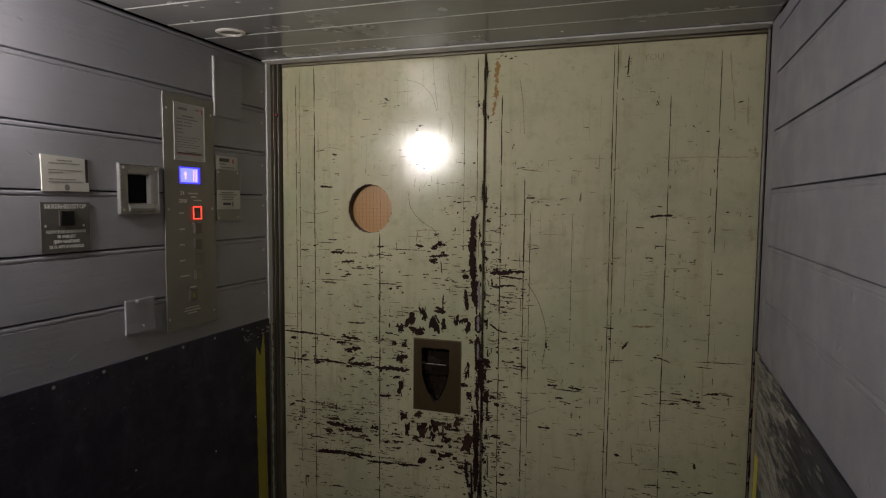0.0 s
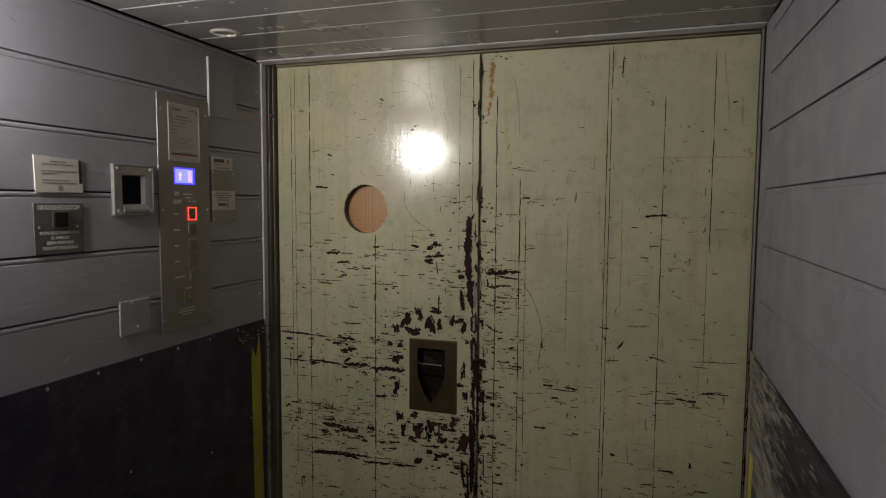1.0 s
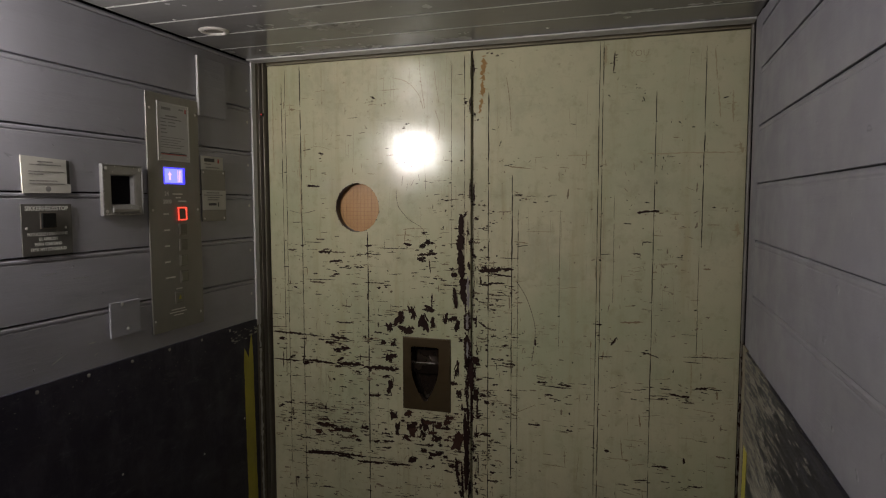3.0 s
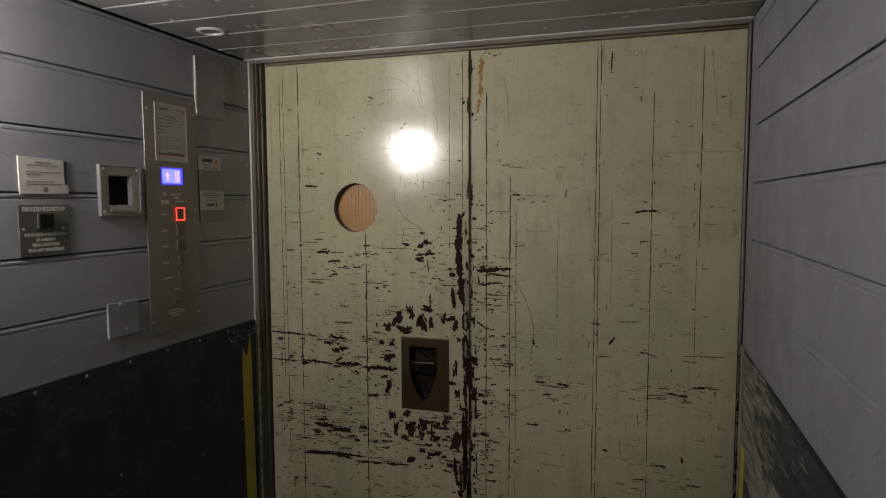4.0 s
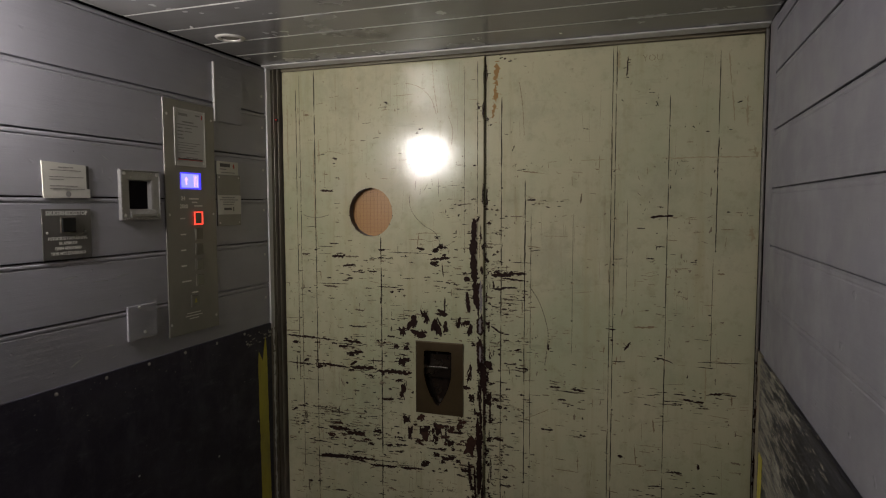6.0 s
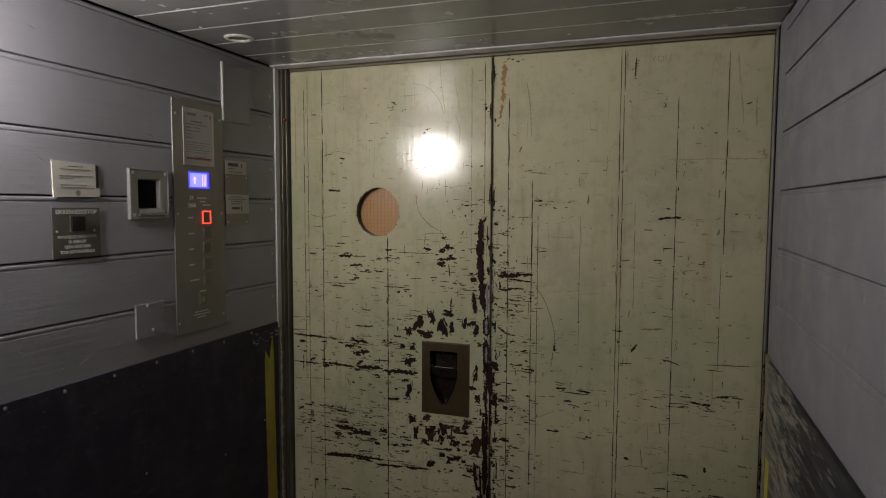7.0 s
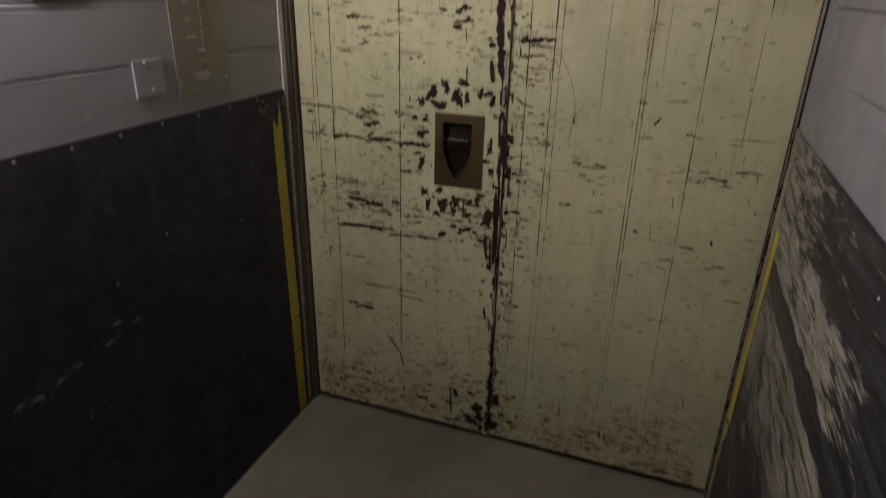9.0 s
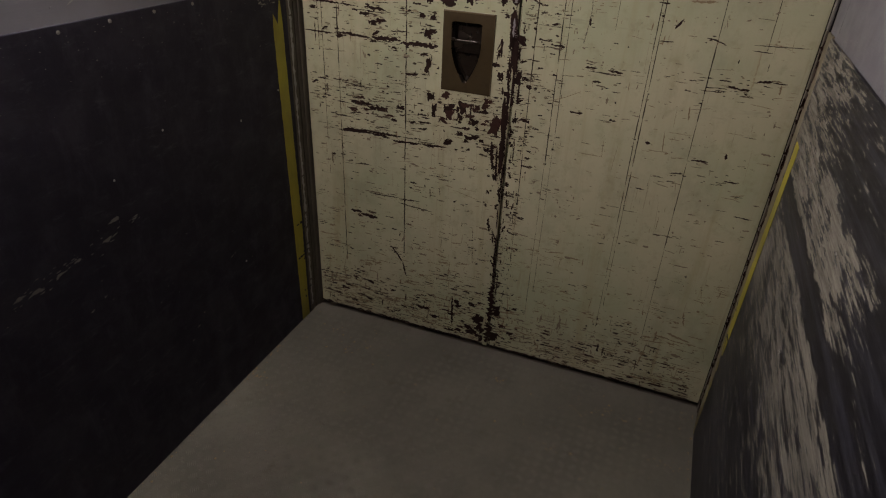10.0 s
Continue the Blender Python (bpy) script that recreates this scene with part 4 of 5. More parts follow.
def patches(door, x0, x1, z0, z1, count, size, tall=1.0, y=MARK, material=M_PRIMER):
    """Torn paint patches of mixed size in a stretch of a leaf."""
    v, f = [], []
    for _ in range(count):
        x, z = rng.uniform(x0, x1), rng.uniform(z0, z1)
        w = min(0.03, rng.expovariate(1 / size) + 0.004)
        torn(v, f, y, x, z, w, w * tall * rng.uniform(0.4, 1.0))
    tagged(flat_part("paint_loss", v, f, material, door), kind="stuff")


patches(door_1, 0.45, 0.670, 0.74, 0.90, 24, 0.009, 0.8)
patches(door_1, 0.17, 0.33, 0.81, 0.87, 14, 0.012, 0.45, MARK, M_PRIMER_RED)
patches(door_1, 0.48, 0.64, 0.83, 0.92, 16, 0.012, 0.9, MARK - 0.0002, M_PRIMER_RED)
patches(door_1, 0.10, 0.40, 0.43, 0.46, 6, 0.010, 0.4, MARK, M_PRIMER_RED)
patches(door_1, 0.03, 0.30, 0.08, 0.22, 18, 0.010, 0.4, MARK, M_PRIMER_RED)
patches(door_1, 0.655, 0.685, 0.74, 0.90, 5, 0.007, 1.5, MARK - 0.0002, M_PRIMER_RED)
patches(door_1, 0.33, 0.40, 0.80, 0.86, 7, 0.012, 0.6)
patches(door_1, 0.55, 0.68, 0.03, 0.19, 22, 0.012, 0.7)
patches(door_1, 0.03, 0.50, 0.05, 0.17, 26, 0.010, 0.45)
patches(door_1, 0.690, 0.704, 0.75, 1.55, 16, 0.005, 2.2, MARK_STRIP)
scatter(door_1, 0.688, 0.706, 0.70, 1.50, 90, 0.024, 0.0034, M_PRIMER, 0.03, 1.0, MARK_STRIP)
patches(door_2, 0.712, 0.735, 0.02, 0.20, 12, 0.008, 1.4)
patches(door_1, 0.655, 0.690, 0.03, 0.14, 10, 0.009, 0.9)
patches(door_1, 0.690, 0.706, 0.10, 0.75, 14, 0.002, 1.6, MARK_STRIP)
scatter(door_1, 0.690, 0.706, 0.03, 0.80, 90, 0.009, 0.0012, M_PRIMER, 0.2, 0.7, MARK_STRIP)
scatter(door_2, SEAM + 0.006, 0.755, 0.03, 0.70, 130, 0.008, 0.0014, M_PRIMER, 0.2, 0.6)
# brown specks and dulled dashes over the lower leaves
scatter(door_2, 0.74, 1.43, 0.45, 1.20, 240, 0.007, 0.0016, M_GRIME, 0.15, 0.15)
scatter(door_1, 0.03, SW, 0.25, 1.20, 330, 0.008, 0.0016, M_GRIME, 0.15, 0.15)
scatter(door_2, 0.74, 1.43, 1.20, 1.70, 130, 0.006, 0.0012, M_GRIME, 0.3, 0.3)
scatter(door_2, 0.86, 1.43, 1.03, 1.08, 40, 0.018, 0.0010, M_NICK, 0.05, 0.0)
# stray scratches under the lamp's shine and beside the round pane
layer("scratches", M_HAIR, door_1, [(0.489, 1.664, 0.486, 1.632, 0.002), (0.505, 1.640, 0.502, 1.618, 0.0015), (0.528, 1.652, 0.516, 1.632, 0.0015), (0.541, 1.668, 0.544, 1.646, 0.002), (0.563, 1.668, 0.563, 1.612, 0.0018)], ragged=0.4, fine=0.7)
# grubby foot of both leaves: rubbed smears, scuffs and a bare lower edge
for leaf, xa, xb in ((door_1, 0.03, SW), (door_2, SEAM + 0.01, 1.425)):
    scatter(leaf, xa, xb, 0.02, 0.50, 240, 0.014, 0.0012, M_SMUDGE, 0.12, 0.12, MARK + 0.0002)
    scatter(leaf, xa, xb, 0.02, 0.26, 260, 0.020, 0.0022, M_SMUDGE, 0.08, 0.15, MARK + 0.0002)
    scatter(leaf, xa, xb, 0.015, 0.19, 260, 0.012, 0.0022, M_GRIME, 0.10, 0.15)
    scatter(leaf, xa, xb, 0.015, 0.42, 130, 0.010, 0.0020, M_SMUDGE, 0.12, 0.15)
    scatter(leaf, xa, xb, 0.015, 0.15, 110, 0.014, 0.0018, M_PRIMER_RED, 0.05, 0.08)
    scatter(leaf, xa, xb, 0.02, 0.10, 45, 0.024, 0.0014, M_PRIMER, 0.02, 0.0)
    patches(leaf, xa, xb, 0.02, 0.17, 26, 0.006, 0.4, MARK, M_PRIMER_RED)
    edge = []
    x = xa - 0.015
    while x < xb:
        run = rng.uniform(0.03, 0.12)
        edge.append((x, 0.0165, min(xb + 0.004, x + run), 0.0165, rng.uniform(0.003, 0.008)))
        x += run * rng.uniform(0.9, 1.1)
    layer("worn_foot", M_PRIMER, leaf, edge, ragged=0.7)
patches(door_1, 0.655, 0.685, 0.55, 1.0, 14, 0.005, 1.6)
patches(door_2, 0.714, 0.730, 0.10, 1.55, 22, 0.004, 1.6)
scatter(door_2, SEAM + 0.004, 0.728, 0.20, 1.40, 110, 0.016, 0.0022, M_PRIMER, 0.04, 0.9)
patches(door_2, 0.715, 0.76, 0.78, 1.13, 22, 0.007, 0.8)
patches(door_2, 0.72, 0.80, 0.03, 0.20, 22, 0.009, 0.5)
patches(door_1, 0.54, 0.60, 1.40, 1.47, 8, 0.008, 0.7)
patches(door_1, 0.03, 0.40, 1.03, 1.16, 16, 0.008, 0.5)


def door_text(body, x, z, size, material, parent):
    cu = bpy.data.curves.new("text", "FONT")
    cu.body, cu.size, cu.align_x, cu.resolution_u, cu.offset = body, size, "CENTER", 2, -0.0006
    tmp = bpy.data.objects.new("text", cu)
    scene.collection.objects.link(tmp)
    me = bpy.data.meshes.new_from_object(tmp.evaluated_get(bpy.context.evaluated_depsgraph_get()))
    bpy.data.objects.remove(tmp)
    me.transform(Matrix(((1, 0, 0, x), (0, 0, -1, MARK), (0, 1, 0, z), (0, 0, 0, 1))))
    return link_mesh("scratched_word", me, material, parent)


door_text("YOU", 1.176, 1.974, 0.025, M_SMUDGE, door_2)
layer("smile", M_STAIN, door_2, [(1.178, 1.962, 1.187, 1.957, 0.0015), (1.187, 1.957, 1.198, 1.962, 0.0015), (1.182, 1.972, 1.184, 1.970, 0.002), (1.193, 1.972, 1.195, 1.970, 0.002)], fine=0.8)
layer("drip_stain", M_STAIN, door_2, [(1.366, 1.985, 1.371, 1.90, 0.003), (1.375, 1.89, 1.383, 1.80, 0.003), (1.411, 1.87, 1.414, 1.79, 0.004), (1.088, 2.01, 1.089, 1.955, 0.006),
                                      (1.432, 1.53, 1.432, 1.49, 0.010), (1.329, 1.145, 1.330, 1.05, 0.003), (1.43, 1.74, 1.44, 1.71, 0.006), (1.200, 1.713, 1.440, 1.711, 0.003), (0.990, 1.712, 1.060, 1.713, 0.0025)], ragged=0.9)
layer("drip_stain", M_STAIN, door_1, [(0.130, 1.78, 0.134, 1.50, 0.004), (0.150, 1.80, 0.152, 1.72, 0.005), (0.098, 1.90, 0.099, 1.86, 0.003), (0.034, 1.95, 0.036, 1.70, 0.003)], ragged=0.9)

# landing frame over the doors
header = part("door_header", box(DOOR_W - 0.01, DOOR_E + 0.01, DOOR_Y + 0.001, DOOR_Y + 0.06, DOOR_TOP + 0.004, 2.16, 0.002), M_HEADER)
tagged(header, "cream painted strip above the landing doors", "door frame", kind="structure")
shaft = part("shaft_wall", box(-0.1, W + 0.1, DOOR_Y + 0.12, DOOR_Y + 0.16, -0.03, 2.2), M_DARKHOLE)
tagged(shaft, "dark surface behind the landing doors", "wall", kind="structure")

# ---- front edge of the cab ----
angle = part("trim", swept([(-0.046, H - 0.005), (0.0, H - 0.005), (0.0, H + 0.03), (-0.003, H + 0.03), (-0.003, H - 0.001), (-0.046, H - 0.001)], "x", 0.001, W - 0.001), M_STRIP)
tagged(angle, "pale aluminium angle along the front of the ceiling", "trim", kind="structure")

jamb = thing("jamb_west", (0.0, 0.02, 0.0), "dark brown steel door jamb with upright ridges", "door frame", kind="structure")
part("backing", box(-0.06, -0.022, -0.010, DOOR_Y + 0.05, 0.0, 2.15), M_DARKHOLE, jamb)
part("edge_strip", box(-0.016, 0.0055, -0.0255, -0.005, KICK_W - 0.02, H - 0.006, 0.001), M_STRIP, jamb, "pale painted edge strip")
part("ridge", box(-0.022, 0.0065, 0.010, 0.060, 0.0, 2.10, 0.0015), M_JAMB, jamb)
part("ridge", box(-0.022, 0.0035, -0.0042, 0.0085, 0.0, 2.10, 0.0012), M_JAMB, jamb)
part("ridge", box(0.0085, 0.0125, 0.026, 0.060, 0.0, 2.10, 0.001), M_JAMB, jamb)
v, f = [], []
z = 0.03
while z < KICK_W - 0.02:
    run = rng.uniform(0.03, 0.11)
    k = len(v)
    n = 8
    for i in range(n + 1):
        w0, w1 = -0.030 + rng.uniform(-0.003, 0.003), -0.012 + rng.uniform(-0.006, 0.003)
        zz = z + run * i / n
        v += [(0.0072, w0 + 0.010, zz), (0.0072, w1 + 0.003, zz)]
    f += [(k + 2 * i, k + 2 * i + 1, k + 2 * i + 3, k + 2 * i + 2) for i in range(n)]
    z += run + rng.uniform(-0.003, 0.012)
part("edge_strip", box(-0.016, 0.0070, -0.029, -0.010, 0.0, KICK_W - 0.021, 0.001), M_JAMB, jamb)
flat_part("chipped_paint", v, f, M_BEAD, jamb, "ragged remains of pale paint")

jamb_e = thing("jamb_east", (W, 0.02, 0.0), "dull steel door jamb beside the grey corner board", "door frame", kind="structure")
part("backing", box(W + 0.012, W + 0.06, -0.030, DOOR_Y + 0.06, 0.0, 2.15), M_DARKHOLE, jamb_e)
part("ridge", box(W - 0.0015, W + 0.0045, 0.012, 0.032, KICK_E, 2.10, 0.0025), M_STEEL, jamb_e, "bright rounded steel edge")
part("ridge", box(W - 0.0010, W + 0.0040, 0.012, 0.032, 0.0, KICK_E - 0.001, 0.0015), M_JAMB, jamb_e, "grimy lower edge")
part("ridge", box(W + 0.0065, W + 0.02, -0.010, 0.010, 0.0, 2.10, 0.002), M_JAMB, jamb_e)
v, f = [], []
for i in range(60):
    z = rng.uniform(0.02, KICK_E)
    flake(v, f, 0.0115, W + rng.uniform(-0.001, 0.004), z, rng.uniform(0.003, 0.008), rng.uniform(0.006, 0.03), 8)
tagged(flat_part("chips", v, f, M_PRIMER, jamb_e), kind="stuff")

part("edge_board", box(W - 0.0045, W + 0.001, -0.0915, -0.032, 0.002, KICK_E + 0.004, 0.0012), M_HEADER, jamb_e, "grimy cream edge board, chipped and bruised")
v, f = [], []
z = 0.02
while z < KICK_E - 0.01:
    run = rng.uniform(0.01, 0.06)
    k = len(v)
    n = 6
    for i in range(n + 1):
        zz = z + run * i / n
        v += [(W - 0.0050, -0.034 - rng.uniform(0.0, 0.004), zz), (W - 0.0050, -0.034 - rng.uniform(0.005, 0.013), zz)]
    f += [(k + 2 * i, k + 2 * i + 1, k + 2 * i + 3, k + 2 * i + 2) for i in range(n)]
    z += run + rng.uniform(0.02, 0.12)
tagged(flat_part("chips", v, f, M_PRIMER_RED, jamb_e), kind="stuff")

sensor = thing("door_sensor", (0.008, 0.012, 1.85), "small lit red sensor in the door jamb", "sensor")
part("housing", box(0.0092, 0.0142, 0.014, 0.025, 1.861, 1.871, 0.001), M_BLACK, sensor)
part("lamp", turned([(0.0026, 0), (0.0022, -0.001), (0, -0.0014)], (0.0118, 0.014, 1.866), "y", 12), M_LED, sensor, "glowing red dot")


# ---- tapes ----
def tape(name, x, side, edges, z_foot, z_top, forked, label):
    """A stuck strip: edges gives (z, y of one side, y of the other), top torn when forked."""
    rows = []
    n = 60
    for i in range(n + 1):
        z = z_foot + (z_top - z_foot) * i / n + 0.004
        for (za, a0, a1), (zb, b0, b1) in zip(edges, edges[1:]):
            if za <= z <= zb:
                t = (z - za) / (zb - za)
                rows.append((z, a0 + (b0 - a0) * t + rng.uniform(-0.0012, 0.0012), a1 + (b1 - a1) * t + rng.uniform(-0.0012, 0.0012)))
                break
    bm = bmesh.new()
    prev = None
    for z, a, b in rows:
        mid = (a + b) / 2
        row = [bm.verts.new((x, a, z)), bm.verts.new((x, mid, z)), bm.verts.new((x, b, z))]
        if prev:
            bm.faces.new((prev[0], prev[1], row[1], row[0]))
            bm.faces.new((prev[1], prev[2], row[2], row[1]))
        prev = row
    if forked:
        z, a, b = rows[-1]
        mid = (a + b) / 2
        t1 = bm.verts.new((x, a + 0.004, z + 0.035))
        t2 = bm.verts.new((x, b - 0.008, z + 0.075))
        t3 = bm.verts.new((x, b - 0.004, z + 0.06))
        bm.faces.new((prev[0], prev[1], t1))
        bm.faces.new((prev[1], prev[2], t3, t2))
    ex = bmesh.ops.extrude_face_region(bm, geom=bm.faces[:])
    bmesh.ops.translate(bm, verts=[g for g in ex["geom"] if isinstance(g, bmesh.types.BMVert)], vec=(side * 0.0005, 0, 0))
    ob = part(name, bm, M_YELLOW)
    return tagged(ob, label, "tape", "yellow warning tapes")


tape_w = tape("warning_tape", 0.0074, 1, [(0.0, -0.090, -0.044), (0.42, -0.095, -0.044), (1.2, -0.107, -0.060)], 0.0, 1.085, True, "dull yellow tape on the black panel, torn at the top")
v, f = [], []
for _ in range(16):
    z, yy = rng.choice((0.40, 0.42, 0.27, 0.30, 0.10, 0.12)) + rng.gauss(0, 0.01), rng.uniform(-0.085, -0.03)
    k = len(v)
    w, h = rng.uniform(0.006, 0.03), rng.uniform(0.002, 0.006)
    v += [(0.0082, yy, z), (0.0082, yy + w, z + rng.uniform(-.004, .004)), (0.0082, yy + w, z + h), (0.0082, yy, z + h * 1.4)]
    f.append((k, k + 1, k + 2, k + 3))
tagged(flat_part("worn_spots", v, f, M_KICK_W, tape_w), kind="stuff")
tape_e = tape("warning_tape", W - 0.0079, 1, [(0.0, -0.104, -0.066), (0.30, -0.112, -0.080), (0.42, -0.130, -0.080), (1.2, -0.178, -0.130)], 0.335, 0.985, False, "yellow tape on the scraped panel, frayed below")
v, f = [], []
z = 0.004
while z < 0.36:
    run = rng.uniform(0.02, 0.07)
    k = len(v)
    n = 7
    for i in range(n + 1):
        zz = z + run * i / n
        mid = -0.086 - 0.055 * zz
        thin = math.sin(math.pi * (0.06 + 0.88 * i / n))
        v += [(W - 0.0086, mid - thin * rng.uniform(0.004, 0.020), zz), (W - 0.0082, mid + thin * rng.uniform(0.003, 0.017), zz)]
    f += [(k + 2 * i, k + 2 * i + 1, k + 2 * i + 3, k + 2 * i + 2) for i in range(n)]
    z += run + rng.uniform(-0.006, 0.014)
flat_part("remnant", v, f, M_TAPE_OLD, tape_e, "dirty brownish shreds of the torn tape")
v, f = [], []
for _ in range(7):
    z, yy = rng.uniform(0.36, 0.52), rng.uniform(-0.135, -0.085)
    k = len(v)
    w, h = rng.uniform(0.006, 0.018), rng.uniform(0.004, 0.020)
    v += [(W - 0.0087, yy, z), (W - 0.0087, yy + w, z + rng.uniform(-.006, .006)), (W - 0.0087, yy + w * rng.uniform(.5, 1.1), z + h), (W - 0.0087, yy - 0.004, z + h * 0.8)]
    f.append((k, k + 3, k + 2, k + 1))
tagged(flat_part("worn_spots", v, f, M_KICK_E, tape_e), kind="stuff")


# ---- control panel ----
def push_button(panel, y, z, lit, material):
    b = part("push_button", box(0.004, 0.0075, y - 0.0150, y + 0.0150, z - 0.0155, z + 0.0155, 0.0015), M_BLACK if lit else M_BUTTON, panel)
    if lit:
        ring = bmesh.new()
        for a in ((y - 0.0170, y + 0.0170, z + 0.0148, z + 0.0175), (y - 0.0170, y + 0.0170, z - 0.0175, z - 0.0148),
                  (y - 0.0170, y - 0.0132, z - 0.0148, z + 0.0148), (y + 0.0132, y + 0.0170, z - 0.0148, z + 0.0148)):
            box(0.0074, 0.0082, *a, 0.0, ring)
        part("light_ring", ring, M_RED, b, "glowing red square ring")
        part("cap", box(0.0074, 0.0078, y - 0.0128, y + 0.0128, z - 0.0140, z + 0.0140), M_BUTTON, b)
    else:
        part("cap", box(0.0074, 0.0086, y - 0.0122, y + 0.0122, z - 0.0125, z + 0.0125, 0.0008), material, b)
    return b


def control_panel():
    p = thing("control_panel", (0.0, -0.377, 1.242), "tall brushed steel lift control panel on the board wall", "control panel")
    part("face_plate", box(0.0003, 0.0045, -0.473, -0.281, 1.242, 1.862, 0.0012), M_STEEL, p)
    x = 0.0047
    holder = part("certificate", box(0.0045, 0.0056, -0.4335, -0.3235, 1.695, 1.839, 0.0003), M_PAPER_GREY, p, "grey printed certificate in a clear holder")
    for y0, y1, z0, z1 in ((-0.4365, -0.4335, 1.692, 1.842), (-0.3235, -0.3200, 1.692, 1.842), (-0.4335, -0.3235, 1.839, 1.842), (-0.4335, -0.3235, 1.692, 1.695)):
        part("holder_edge", box(0.0045, 0.0066, y0, y1, z0, z1), M_ALU, holder)
    xb = 0.0059
    west_bar(-0.421, -0.388, 1.823, 1.830, xb, M_INK_SOFT, holder)
    west_bar(-0.358, -0.341, 1.827, 1.831, xb, M_INK_SOFT, holder)
    west_bar(-0.335, -0.331, 1.821, 1.833, xb, M_RED_INK, holder)
    west_bar(-0.408, -0.365, 1.806, 1.810, xb, M_INK_SOFT, holder)
    west_bar(-0.425, -0.348, 1.799, 1.8015, xb, M_INK_SOFT, holder)
    for i in range(4):
        west_bar(-0.425, -0.407 + 0.004 * (i % 2), 1.790 - 0.009 * i, 1.793 - 0.009 * i, xb, M_INK_SOFT, holder)
        if i < 2:
            west_bar(-0.399, -0.372, 1.791 - 0.009 * i, 1.7935 - 0.009 * i, xb, M_INK_SOFT, holder)
    for i in range(5):
        west_bar(-0.425, -0.340 - 0.012 * (i % 3), 1.752 - 0.0065 * i, 1.7535 - 0.0065 * i, xb, M_INK_SOFT, holder)
    west_bar(-0.396, -0.352, 1.714, 1.716, xb, M_INK_SOFT, holder)
    west_bar(-0.426, -0.333, 1.7075, 1.7095, xb, M_RED_INK, holder)
    west_bar(-0.426, -0.333, 1.7100, 1.7125, xb, M_INK, holder)
    for y in (-0.428, -0.329):
        for z in (1.701, 1.834):
            screw((0.0057, y, z), holder, "x", 0.003, 0.001)
    lcd = part("display", box(0.0042, 0.0056, -0.4195, -0.3415, 1.631, 1.675, 0.0004), M_LCD, p, "blue lit display with a pale arrow")
    part("screen", box(0.0055, 0.0059, -0.4165, -0.3500, 1.6345, 1.6715), M_LCD_PALE, lcd)
    arrow = bmesh.new()
    pts = [(-0.406, 1.6545), (-0.3985, 1.664), (-0.391, 1.6545), (-0.3955, 1.6545), (-0.3955, 1.642), (-0.4015, 1.642), (-0.4015, 1.6545)]
    arrow.faces.new([arrow.verts.new((0.0061, y, z)) for y, z in pts])
    part("arrow_symbol", arrow, M_LCD_PINK, lcd)
    for y in (-0.3685, -0.3625, -0.357):
        west_bar(y - 0.0010, y + 0.0010, 1.637, 1.668, 0.0061, M_LCD_PINK, lcd)
    west_text("24", -0.411, 1.601, 0.015, 0.0048, M_DIM, p)
    west_text("2000", -0.409, 1.580, 0.015, 0.0048, M_DIM, p)
    for y0, y1, z in ((-0.389, -0.352, 1.605), (-0.378, -0.358, 1.5955), (-0.369, -0.338, 1.586)):
        west_bar(y0, y1, z - 0.0018, z + 0.0018, 0.0048, M_DIM, p)
    push_button(p, -0.3575, 1.5525, True, M_BUTTON)
    for i, z in enumerate((1.510, 1.468, 1.426, 1.3825)):
        push_button(p, -0.3560, z, False, M_BUTTON_PALE if i > 1 else M_BUTTON)
    for y0, y1, z in ((-0.424, -0.406, 1.5525), (-0.424, -0.404, 1.510), (-0.424, -0.406, 1.468), (-0.424, -0.405, 1.426), (-0.424, -0.389, 1.384), (-0.388, -0.364, 1.351)):
        west_bar(y0, y1, z - 0.0018, z + 0.0018, 0.0048, M_DIM, p)
    alarm = push_button(p, -0.378, 1.328, False, M_BUTTON_PALE)
    bell = bmesh.new()
    bell.faces.new([bell.verts.new((0.0089, y, z)) for y, z in ((-0.3835, 1.3230), (-0.3725, 1.3230), (-0.3745, 1.3265), (-0.3755, 1.3320), (-0.3780, 1.3345), (-0.3805, 1.3320), (-0.3815, 1.3265))])
    part("bell_symbol", bell, M_YELLOW, alarm, "dull yellow bell mark")
    for y0, y1, z in ((-0.408, -0.356, 1.296), (-0.414, -0.350, 1.2885), (-0.400, -0.364, 1.281)):
        west_bar(y0, y1, z - 0.0013, z + 0.0013, 0.0048, M_DIM, p)
    for y, z in ((-0.461, 1.822), (-0.293, 1.824), (-0.461, 1.563), (-0.293, 1.563), (-0.465, 1.275), (-0.293, 1.275)):
        screw((0.0045, y, z), p, "x", 0.0035, 0.0014)
    return p


control_panel()


# ---- signs and plates on the west wall ----
def word_bars(y0, y1, z, high, x, material, parent):
    """A line of print too small to read: a bar for each word."""
    y = y0
    while y < y1 - 0.003:
        run = min(rng.uniform(0.004, 0.013), y1 - y)
        west_bar(y, y + run, z - high / 2, z + high / 2, x, material, parent)
        y += run + 0.0016


